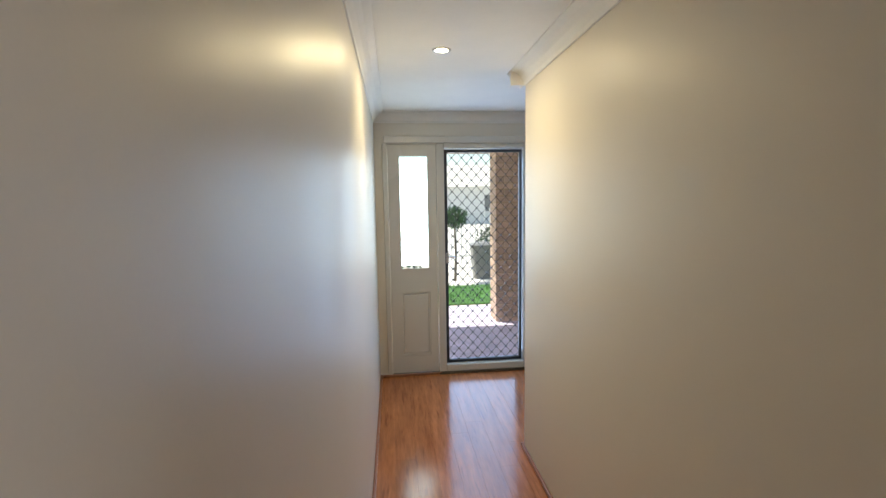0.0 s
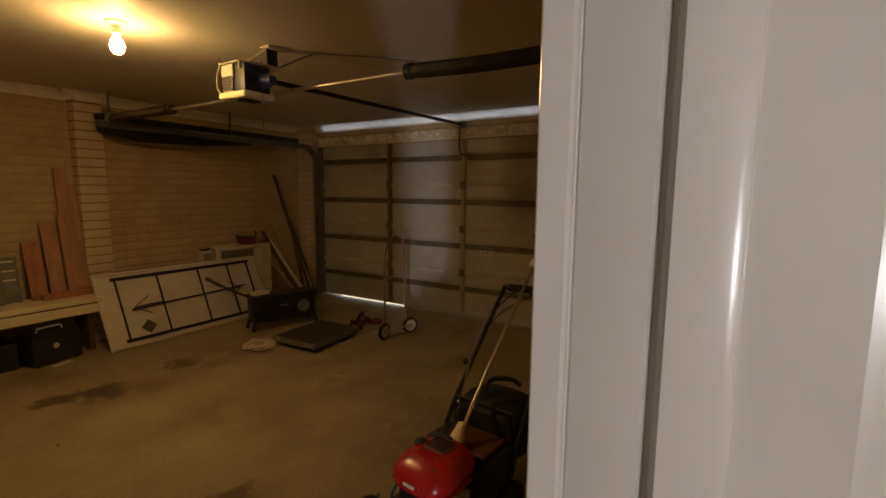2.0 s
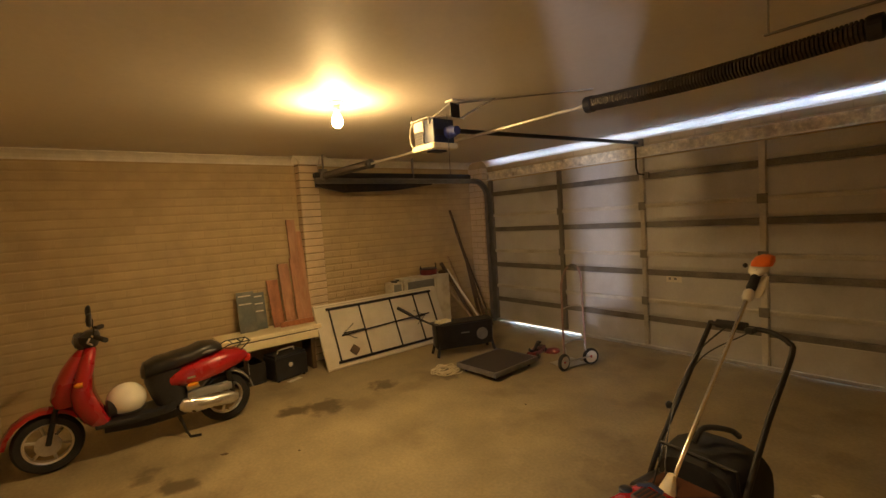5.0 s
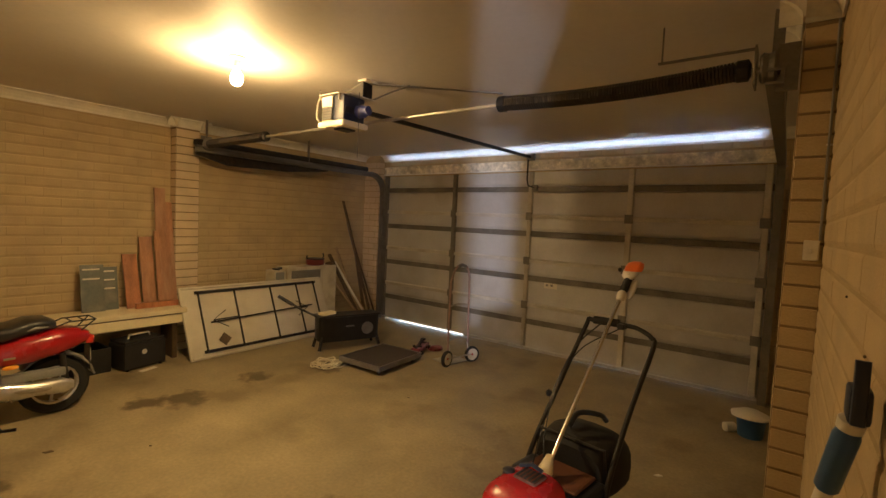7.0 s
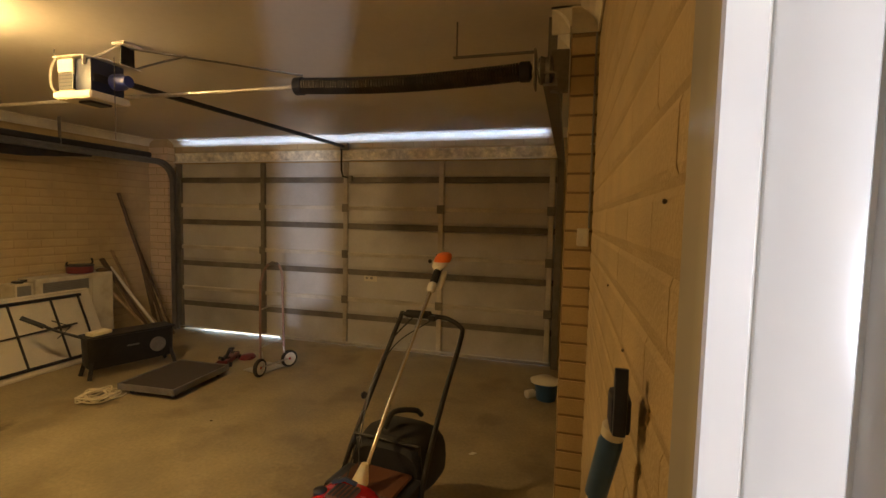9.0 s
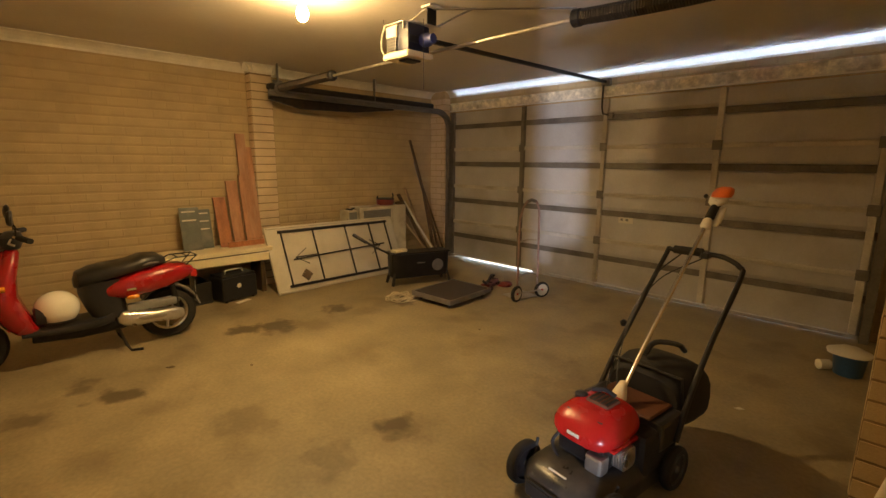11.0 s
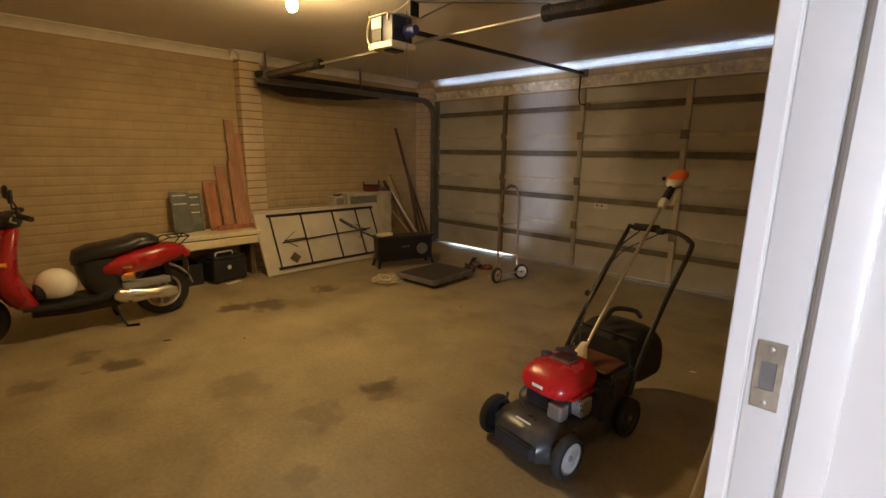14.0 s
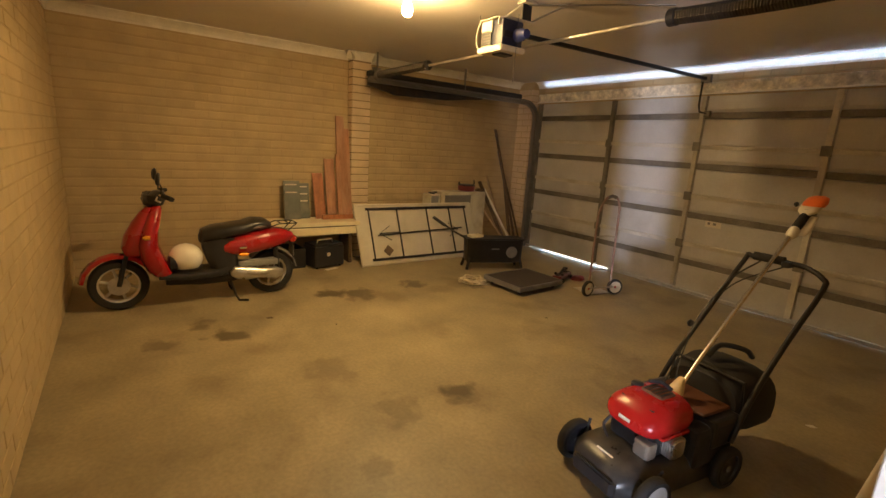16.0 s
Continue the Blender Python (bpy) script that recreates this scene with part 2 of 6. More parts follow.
# ---- building helpers ----
def part(name, bm, mat, parent=None, label="", kind="", smooth=False):
    me = bpy.data.meshes.new(name)
    bmesh.ops.recalc_face_normals(bm, faces=bm.faces)
    bm.to_mesh(me)
    bm.free()
    me.materials.append(M[mat])
    if smooth:
        me.shade_smooth()
        me.set_sharp_from_angle(angle=radians(40))
    ob = new(name, me)
    if parent is not None:
        ob.parent = parent
    return tagged(ob, label, kind=kind)


def thing(name, label, category, at=(0, 0, 0), turn=0.0, group=""):
    ob = new(name)
    ob.empty_display_size = 0.1
    ob.matrix_basis = pose(*at, 0, 0, turn)
    return tagged(ob, label, category, group)


def box(x0, x1, y0, y1, z0, z1, bevel=0.0, bm=None, seg=1, m=None):
    bm = bm or bmesh.new()
    mat = Matrix.LocRotScale(((x0 + x1) / 2, (y0 + y1) / 2, (z0 + z1) / 2), None, (abs(x1 - x0), abs(y1 - y0), abs(z1 - z0)))
    made = bmesh.ops.create_cube(bm, size=1, matrix=(m @ mat) if m else mat)
    if bevel:
        edges = list({e for v in made["verts"] for e in v.link_edges})
        bmesh.ops.bevel(bm, geom=edges, offset=bevel, segments=seg, affect="EDGES", profile=0.6)
    return bm


def frame_of(a, b):
    a, b = Vector(a), Vector(b)
    return Matrix.Translation(a) @ (b - a).to_track_quat("Z", "Y").to_matrix().to_4x4(), (b - a).length


def lathe(profile, a=(0, 0, 0), b=(0, 0, 1), seg=20, bm=None, cap=True):
    """Rings of (radius, distance along) about the line from a towards b."""
    bm = bm or bmesh.new()
    m, _ = frame_of(a, b)
    rings = []
    for r, z in profile:
        rings.append([bm.verts.new(m @ Vector((r * math.cos(2 * math.pi * i / seg), r * math.sin(2 * math.pi * i / seg), z))) for i in range(seg)])
    for p, q in zip(rings, rings[1:]):
        for i in range(seg):
            bm.faces.new((p[i], p[(i + 1) % seg], q[(i + 1) % seg], q[i]))
    if cap:
        bm.faces.new(rings[0][::-1])
        bm.faces.new(rings[-1])
    return bm


def rod(a, b, r, seg=12, bm=None):
    n = (Vector(b) - Vector(a)).length
    c = min(r * 0.25, n * 0.2)
    return lathe([(r - c, 0), (r, c), (r, n - c), (r - c, n)], a, b, seg, bm)


def smoothed(points, steps=6):
    """A smooth line through points."""
    pts = [Vector(p) for p in points]
    pts = [2 * pts[0] - pts[1]] + pts + [2 * pts[-1] - pts[-2]]
    out = []
    for k in range(1, len(pts) - 2):
        p0, p1, p2, p3 = pts[k - 1 : k + 3]
        for i in range(steps):
            t = i / steps
            out.append(0.5 * (2 * p1 + (p2 - p0) * t + (2 * p0 - 5 * p1 + 4 * p2 - p3) * t * t + (3 * p1 - p0 - 3 * p2 + p3) * t ** 3))
    return out + [pts[-2]]


def tube(points, r, seg=8, bm=None, steps=0, flat=1.0, closed=False):
    """A round bar along a line; r a number or one for each point."""
    bm = bm or bmesh.new()
    pts = smoothed(points, steps) if steps else [Vector(p) for p in points]
    radii = [r if isinstance(r, (int, float)) else r[min(int(i * len(r) / len(pts)), len(r) - 1)] for i in range(len(pts))]
    up = None
    rings = []
    for i, p in enumerate(pts):
        d = (pts[min(i + 1, len(pts) - 1)] - pts[max(i - 1, 0)]).normalized()
        if up is None:
            up = d.orthogonal().normalized()
        up = (up - d * up.dot(d)).normalized()
        side = d.cross(up)
        rings.append([bm.verts.new(p + radii[i] * (math.cos(a) * up + flat * math.sin(a) * side)) for a in [2 * math.pi * k / seg for k in range(seg)]])
    for p, q in zip(rings, rings[1:]):
        for i in range(seg):
            bm.faces.new((p[i], p[(i + 1) % seg], q[(i + 1) % seg], q[i]))
    bm.faces.new(rings[0][::-1])
    bm.faces.new(rings[-1])
    return bm


def prism(outline, axis, lo, hi, bm=None, bevel=0.0, m=None):
    """An outline of 2D points, pushed along an axis: x takes (y, z), y takes (x, z), z takes (x, y)."""
    bm = bm or bmesh.new()

    def at(p, w):
        v = {"x": (w, p[0], p[1]), "y": (p[0], w, p[1]), "z": (p[0], p[1], w)}[axis]
        return m @ Vector(v) if m else Vector(v)

    a, b = [bm.verts.new(at(p, lo)) for p in outline], [bm.verts.new(at(p, hi)) for p in outline]
    faces = [bm.faces.new(a[::-1]), bm.faces.new(b)]
    n = len(outline)
    for i in range(n):
        faces.append(bm.faces.new((a[i], a[(i + 1) % n], b[(i + 1) % n], b[i])))
    if bevel:
        edges = [e for e in faces[0].edges] + [e for e in faces[1].edges]
        bmesh.ops.recalc_face_normals(bm, faces=faces)
        bmesh.ops.bevel(bm, geom=edges, offset=bevel, segments=2, affect="EDGES")
    return bm


def loft(rings, bm=None, cap=True):
    """Rings with the same number of points, joined in turn."""
    bm = bm or bmesh.new()
    vs = [[bm.verts.new(p) for p in ring] for ring in rings]
    n = len(rings[0])
    for p, q in zip(vs, vs[1:]):
        for i in range(n):
            bm.faces.new((p[i], p[(i + 1) % n], q[(i + 1) % n], q[i]))
    if cap:
        bm.faces.new(vs[0][::-1])
        bm.faces.new(vs[-1])
    return bm


def oval(cx, cy, cz, rx, ry, power=2.5, n=16, axis="x"):
    """A rounded ring of points square to an axis."""
    out = []
    for i in range(n):
        a = 2 * math.pi * i / n
        u = rx * math.copysign(abs(math.cos(a)) ** (2 / power), math.cos(a))
        v = ry * math.copysign(abs(math.sin(a)) ** (2 / power), math.sin(a))
        out.append({"x": (cx, cy + u, cz + v), "y": (cx + u, cy, cz + v), "z": (cx + u, cy + v, cz)}[axis])
    return out


def text_on(name, words, size, m, mat, parent=None):
    cu = bpy.data.curves.new(name, "FONT")
    cu.body, cu.size, cu.extrude = words, size, 0.0008
    cu.align_x, cu.align_y = "CENTER", "CENTER"
    tmp = bpy.data.objects.new(name, cu)
    me = bpy.data.meshes.new_from_object(tmp)
    bpy.data.objects.remove(tmp)
    me.materials.append(M[mat])
    ob = new(name, me)
    ob.parent = parent
    ob.matrix_basis = m
    return ob


# ---- the garage: plan in metres ----
WEST, EAST, SOUTH, NORTH = -5.30, 0.0, -0.55, 5.0
CEIL, OPEN_TOP = 2.42, 2.14
JAMB_N, JAMB_S = 0.475, -0.345
HALL_W, HALL_E, HALL_N, HALL_S = 0.12, 1.10, 4.76, -7.2
PIER_Y0, PIER_Y1 = 2.39, 2.63


def structure(name, bm, mat, label="", smooth=False):
    return part(name, bm, mat, None, label, "structure", smooth)


floor_garage = structure("floor", box(-5.6, 0.13, -0.8, 5.25, -0.12, 0.0), "concrete", "stained bare concrete garage floor")
structure("ceiling", box(-5.6, 0.02, -0.8, 5.25, CEIL, CEIL + 0.1), "ceiling", "painted plasterboard garage ceiling")
wall_west = structure("wall_west", box(-5.6, WEST - 0.003, -0.8, 5.25, 0, CEIL), "mortar", "cream brick garage wall")
wall_south = structure("wall_south", box(WEST - 0.003, 0.11, -0.8, SOUTH - 0.003, 0, CEIL), "mortar", "cream brick garage wall")
bm = box(0.003, 0.10, JAMB_N + 0.05, 5.25, 0, CEIL)
box(0.003, 0.10, SOUTH - 0.003, JAMB_S - 0.05, 0, CEIL, bm=bm)
box(0.003, 0.10, JAMB_S - 0.05, JAMB_N + 0.05, 2.09, CEIL, bm=bm)
wall_east = structure("wall_east", bm, "mortar", "cream brick garage wall beside the doorway")
bm = box(WEST - 0.003, -5.003, 4.893, 5.25, 0, CEIL)
box(-5.003, -4.90, NORTH + 0.02, 5.25, 0, CEIL, bm=bm)
box(-0.27, 0.003, NORTH + 0.02, 5.25, 0, CEIL, bm=bm)
box(-4.90, -0.27, NORTH + 0.02, 5.25, OPEN_TOP - 0.03, CEIL, bm=bm)
wall_north = structure("wall_north", bm, "mortar", "cream brick lintel and piers round the garage opening")
pier_west = structure("pier_west", box(WEST - 0.003, WEST + 0.117, 2.153, 2.387, 0, CEIL), "mortar_joint_shade", "engaged cream brick pier")
pier_east = structure("pier_east", box(-0.117, 0.003, PIER_Y0 + 0.003, PIER_Y1 - 0.003, 0, CEIL), "mortar_joint_shade", "engaged cream brick pier")


def cove(p, q, inward, drop=0.085, bm=None):
    """A coved cornice from p to q under a ceiling, bowed towards the inward side."""
    p, q, n = Vector(p), Vector(q), Vector(inward)
    prof = [(0, 0), (drop, 0), (drop, -0.008), (drop * 0.62, -drop * 0.22), (drop * 0.34, -drop * 0.46), (drop * 0.12, -drop * 0.78), (0.008, -drop), (0, -drop)]
    rings = [[e + n * u + Vector((0, 0, v)) for u, v in prof] for e in (p, q)]
    return loft(rings, bm)


z = CEIL - 0.001
bm = cove((WEST, SOUTH, z), (WEST, 2.15, z), (1, 0, 0))
cove((WEST + 0.12, 2.065, z), (WEST + 0.12, 2.475, z), (1, 0, 0), bm=bm)
cove((WEST, 2.15, z), (WEST + 0.205, 2.15, z), (0, -1, 0), bm=bm)
cove((WEST, 2.39, z), (WEST + 0.205, 2.39, z), (0, 1, 0), bm=bm)
cove((WEST, 2.39, z), (WEST, NORTH, z), (1, 0, 0), bm=bm)
cove((WEST, NORTH, z), (EAST, NORTH, z), (0, -1, 0), bm=bm)
cove((EAST, PIER_Y1, z), (EAST, NORTH, z), (-1, 0, 0), bm=bm)
cove((-0.12, PIER_Y0 - 0.085, z), (-0.12, PIER_Y1 + 0.085, z), (-1, 0, 0), bm=bm)
cove((EAST, PIER_Y0, z), (-0.205, PIER_Y0, z), (0, -1, 0), bm=bm)
cove((EAST, PIER_Y1, z), (-0.205, PIER_Y1, z), (0, 1, 0), bm=bm)
cove((EAST, SOUTH, z), (EAST, PIER_Y0, z), (-1, 0, 0), bm=bm)
cove((WEST, SOUTH, z), (EAST, SOUTH, z), (0, 1, 0), bm=bm)
structure("trim", bm, "offwhite", "coved plaster cornice")

# ---- the hall ----
structure("floor_hall_base", box(0.13, 5.6, HALL_S - 0.1, HALL_N + 0.1, -0.12, 0.0), "darkwood", "sub-floor under the hall boards")
structure("ceiling_hall", box(0.02, 5.6, HALL_S - 0.1, HALL_N + 0.1, CEIL + 0.01, CEIL + 0.1), "hallceil", "white hall ceiling")
bm = box(0.102, HALL_W, JAMB_N + 0.03, HALL_N, 0, CEIL + 0.01)
box(0.102, HALL_W, HALL_S, JAMB_S - 0.03, 0, CEIL + 0.01, bm=bm)
box(0.102, HALL_W, JAMB_S - 0.03, JAMB_N + 0.03, 2.09, CEIL + 0.01, bm=bm)
structure("wall_hall_west", bm, "wallpaint", "satin off-white plaster wall")
structure("wall_hall_east", box(HALL_E, HALL_E + 0.12, -0.9, 3.39, 0, CEIL + 0.01, 0.004), "wallpaint", "satin off-white plaster wall")
bm = box(HALL_E + 0.12, 5.6, 3.27, 3.385, 0, CEIL + 0.01)
box(5.5, 5.6, 3.385, HALL_N, 0, CEIL + 0.01, bm=bm)
structure("wall_entry_side", bm, "wallpaint", "off-white plaster wall of the entry")
# the rear of the hall, with a tall window
bm = box(0.12, 4.37, HALL_S - 0.12, HALL_S, 0, CEIL + 0.01)
box(4.85, 5.6, HALL_S - 0.12, HALL_S, 0, CEIL + 0.01, bm=bm)
box(4.37, 4.85, HALL_S - 0.12, HALL_S, 0, 0.06, bm=bm)
box(4.37, 4.85, HALL_S - 0.12, HALL_S, 2.1, CEIL + 0.01, bm=bm)
box(HALL_E + 0.12, 5.6, -1.0, -0.9, 0, CEIL + 0.01, bm=bm)
box(5.5, 5.6, HALL_S, -1.0, 0, CEIL + 0.01, bm=bm)
structure("wall_hall_rear", bm, "wallpaint", "off-white plaster wall behind the hall")
# front wall round the entry door and the side panel
bm = box(HALL_W, 0.235, HALL_N, HALL_N + 0.12, 0, CEIL + 0.01)
box(1.55, 5.6, HALL_N, HALL_N + 0.12, 0, CEIL + 0.01, bm=bm)
box(0.235, 1.55, HALL_N, HALL_N + 0.12, 2.16, CEIL + 0.01, bm=bm)
structure("wall_front", bm, "wallpaint", "off-white plaster wall round the front door")
bm = cove((HALL_W, HALL_N, CEIL + 0.009), (5.5, HALL_N, CEIL + 0.009), (0, -1, 0), 0.09)
cove((HALL_W, HALL_S, CEIL + 0.009), (HALL_W, HALL_N, CEIL + 0.009), (1, 0, 0), 0.09, bm=bm)
cove((HALL_E, -0.9, CEIL + 0.009), (HALL_E, 3.48, CEIL + 0.009), (-1, 0, 0), 0.09, bm=bm)
cove((HALL_E - 0.09, 3.39, CEIL + 0.009), (5.5, 3.39, CEIL + 0.009), (0, 1, 0), 0.09, bm=bm)
structure("trim_hall", bm, "hallceil", "white coved cornice")


# ---- garage doorway: frame, stops, architraves, striker plates ----
def door_frame():
    f = thing("door_frame", "white gloss painted timber door frame with moulded architraves", "door frame")
    f["kind"] = "structure"
    for s, y in ((1, JAMB_N), (-1, JAMB_S)):
        def yy(v, s=s, y=y):
            return y + s * v
        prof = [(-0.031, 0.0015), (-0.0295, 0.0), (-0.0125, 0.0), (-0.011, 0.0015), (-0.0105, 0.007), (-0.0085, 0.007), (-0.008, 0.005), (-0.0065, 0.004), (0.0315, 0.004),
                (0.033, 0.006), (0.0345, 0.010), (0.037, 0.009), (0.0385, 0.000), (0.042, -0.005), (0.068, -0.005), (0.073, -0.003), (0.074, 0.0), (0.1204, 0.0), (0.1204, 0.052), (-0.0005, 0.052), (-0.0005, 0.056), (-0.028, 0.056), (-0.031, 0.052)]
        part("jamb", prism([(a, yy(b)) for a, b in prof], "z", 0, 2.06 + 0.052), "white", f, "glossy white painted door jamb", smooth=True)
        arch = [(0.1205, 0.008), (0.137, 0.010), (0.139, 0.016), (0.136, 0.022), (0.138, 0.034), (0.135, 0.046), (0.131, 0.056), (0.129, 0.070), (0.1205, 0.072)]
        part("architrave", prism([(a, yy(b)) for a, b in arch], "z", 0, 2.06 + 0.07), "white", f, "moulded white architrave", smooth=True)
    head = [(-0.031, 2.06), (0.033, 2.064), (0.037, 2.048), (0.072, 2.048), (0.074, 2.06), (0.1204, 2.06), (0.1204, 2.11), (-0.031, 2.11)]
    part("head", prism(head, "y", JAMB_S + 0.001, JAMB_N - 0.001), "white", f, "white door head")
    part("architrave", box(0.1205, 0.137, JAMB_S - 0.004, JAMB_N + 0.004, 2.068, 2.132, 0.004), "white", f)
    return f


door_frame()


def striker(z, tall):
    t = thing("striker_plate", "worn brass-coloured striker plate screwed into the white door jamb", "door hardware", (0.0105, JAMB_N + 0.0036, z))
    h = tall / 2
    bm = box(-0.013, 0.013, -0.0018, 0.0, -h, -0.016, 0.0004)
    box(-0.013, 0.013, -0.0018, 0.0, 0.016, h, bm=bm)
    box(-0.013, -0.007, -0.0018, 0.0, -0.016, 0.016, bm=bm)
    box(0.007, 0.013, -0.0018, 0.0, -0.016, 0.016, bm=bm)
    part("plate", bm, "plate", t)
    part("pocket", box(-0.0068, 0.0068, -0.0006, 0.0, -0.0158, 0.0158), "galv_dark", t, "dark latch pocket")
    for dz in (-h + 0.008, h - 0.008):
        part("screw", lathe([(0.003, 0), (0.003, 0.0006), (0.001, 0.001)], (0, -0.0018, dz), (0, -0.01, dz), 10), "galv", t, "small screw head")
    return t


striker(1.146, 0.078)

# ---- hall joinery: boards, quad, front door set ----
boards = thing("floor_hall", "polished red-brown timber floorboards in the hall", "floor")
boards["kind"] = "structure"


def lay_boards(x0, x1, y0, y1, w, seed):
    rnd = random.Random(seed)
    x = x0
    while x < x1 - 0.01:
        wx = min(w, x1 - x)
        y = y0 - rnd.uniform(0, 0.9)
        while y < y1:
            n = rnd.choice((0.9, 1.2, 1.5, 1.8))
            a, b = max(y, y0), min(y + n, y1)
            if b - a > 0.02:
                part("board", box(x + 0.0002, x + wx - 0.0002, a + 0.0002, b - 0.0002, 0.001, 0.013, 0.0004), "floorwood", boards)
            y += n
        x += wx


lay_boards(0.122, 2.9, -0.8, 4.75, 0.128, 4)


def quad(name, x0, x1, y0, y1):
    structure(name, box(x0, x1, y0, y1, 0.014, 0.034, 0.006, seg=2), "quad", "varnished timber quad moulding")


quad("baseboard", HALL_W, HALL_W + 0.018, JAMB_N + 0.075, HALL_N - 0.002)
quad("baseboard", HALL_E - 0.018, HALL_E - 0.001, -0.9, 3.391)
quad("baseboard", HALL_E - 0.018, 2.9, 3.392, 3.41)
quad("baseboard", HALL_W + 0.02, 0.70, HALL_N - 0.03, HALL_N - 0.012)


def side_panel():
    s = thing("side_panel", "white painted fixed door panel with a tall glass light", "door panel")
    y0, y1 = HALL_N + 0.02, HALL_N + 0.06
    bm = box(0.237, 0.330, y0, y1, 0.034, 2.155)
    box(0.602, 0.672, y0, y1, 0.034, 2.155, bm=bm)
    box(0.330, 0.602, y0, y1, 2.062, 2.155, bm=bm)
    box(0.330, 0.602, y0, y1, 0.80, 1.014, bm=bm)
    box(0.330, 0.602, y0, y1, 0.034, 0.20, bm=bm)
    part("side_stile", bm, "white", s, "white painted stiles and rails")
    part("field_panel", box(0.345, 0.587, y0 + 0.004, y1 - 0.01, 0.215, 0.785, 0.01), "white", s, "raised white field panel")
    part("recess", box(0.329, 0.603, y0 + 0.014, y1 - 0.008, 0.198, 0.802), "white", s)
    bm = box(0.330, 0.342, y0 - 0.006, y0 + 0.012, 1.014, 2.062, 0.003)
    box(0.590, 0.602, y0 - 0.006, y0 + 0.012, 1.014, 2.062, 0.003, bm=bm)
    box(0.342, 0.590, y0 - 0.006, y0 + 0.012, 1.014, 1.028, 0.003, bm=bm)
    box(0.342, 0.590, y0 - 0.006, y0 + 0.012, 2.05, 2.062, 0.003, bm=bm)
    part("glazing_bead", bm, "white", s, "white glazing bead")
    g = part("pane", box(0.331, 0.601, y0 + 0.016, y0 + 0.021, 1.015, 2.061), "glass", s, "clear glass pane")
    g.visible_shadow = False
    for z in (0.800, 0.198):
        part("bead", box(0.335, 0.597, y0 - 0.005, y0 + 0.003, z - 0.006, z + 0.006, 0.003), "white", s, "white bead moulding")


def front_frame():
    f = thing("door_frame_front", "white painted front door frame with a dark sill", "door frame")
    f["kind"] = "structure"
    y0, y1 = HALL_N - 0.012, HALL_N + 0.10
    part("post", box(0.676, 0.744, y0, y1, 0.034, 2.16, 0.004), "white", f)
    part("post", box(1.488, 1.552, y0, y1, 0.034, 2.16, 0.004), "white", f)
    part("head", box(0.746, 1.486, y0, y1, 2.118, 2.16, 0.004), "white", f)
    part("architrave", box(0.205, 1.60, y0 - 0.012, y0 - 0.001, 2.163, 2.225, 0.004), "white", f)
    part("architrave", box(0.190, 0.234, y0 - 0.012, y0 + 0.011, 0.034, 2.16, 0.004), "white", f)
    part("sill", box(0.676, 1.55, y0 - 0.02, y1 + 0.05, 0.0, 0.030, 0.004), "darkwood", f, "dark timber sill")
    part("sill_strip", box(0.746, 1.486, y0 + 0.0, y1, 0.0305, 0.098, 0.006), "white", f, "white painted threshold")


def screen_door():
    d = thing("screen_door", "black powder-coated security screen door with a diamond grille, shut", "door")
    x0, x1, z0, z1, y = 0.750, 1.482, 0.102, 2.112, HALL_N + 0.05
    bm = box(x0, x0 + 0.026, y - 0.013, y + 0.013, z0, z1, 0.002)
    box(x1 - 0.026, x1, y - 0.013, y + 0.013, z0, z1, 0.002, bm=bm)
    box(x0 + 0.026, x1 - 0.026, y - 0.013, y + 0.013, z1 - 0.026, z1, 0.002, bm=bm)
    box(x0 + 0.026, x1 - 0.026, y - 0.013, y + 0.013, z0, z0 + 0.028, 0.002, bm=bm)
    part("stile_frame", bm, "screenblack", d, "black aluminium frame")
    bm = bmesh.new()
    nodes = bmesh.new()
    w, h, step = x1 - x0 - 0.052, z1 - z0 - 0.054, 0.092
    gx, gz = x0 + 0.026, z0 + 0.028
    rise = 1.12
    for sgn in (1, -1):
        k = -math.ceil(h / rise / step)
        while k * step < w + h / rise:
            # the line x = k*step + sgn * z / rise, cut at the frame
            ends = []
            base = k * step
            lo_x, hi_x = 0.0, w
            if sgn > 0:
                za = max(0.0, (lo_x - base) * rise)
                zb = min(h, (hi_x - base) * rise)
            else:
                za = max(0.0, (base - hi_x) * rise)
                zb = min(h, (base - lo_x) * rise)
            if zb - za > 0.01:
                a = (gx + base + sgn * za / rise, y, gz + za)
                b = (gx + base + sgn * zb / rise, y, gz + zb)
                tube([a, b], 0.0032, 4, bm)
            k += 1
    row = 0
    z = 0.0
    while z < h:
        off = 0.0 if row % 2 == 0 else step / 2
        x = off
        while x < w:
            if x > 0.005:
                box(gx + x - 0.008, gx + x + 0.008, y - 0.007, y + 0.007, gz + z - 0.008, gz + z + 0.008, bm=nodes)
            x += step
        z += step * rise / 2
        row += 1
    part("grille", bm, "screenblack", d, "thin black diamond grille", kind="stuff")
    part("grille_knots", nodes, "screenblack", d, "small grille joints", kind="stuff")
    h = part("door_handle", box(x0 + 0.004, x0 + 0.030, y - 0.03, y - 0.0135, 1.06, 1.16, 0.004), "chrome", d, "small silver lever handle")
    part("lever", rod((x0 + 0.017, y - 0.028, 1.12), (x0 + 0.085, y - 0.045, 1.12), 0.007), "chrome", h)
    part("door_closer", box(1.22, 1.47, HALL_N - 0.03, HALL_N + 0.03, 2.125, 2.150, 0.006), "offwhite", d, "off-white door closer arm")


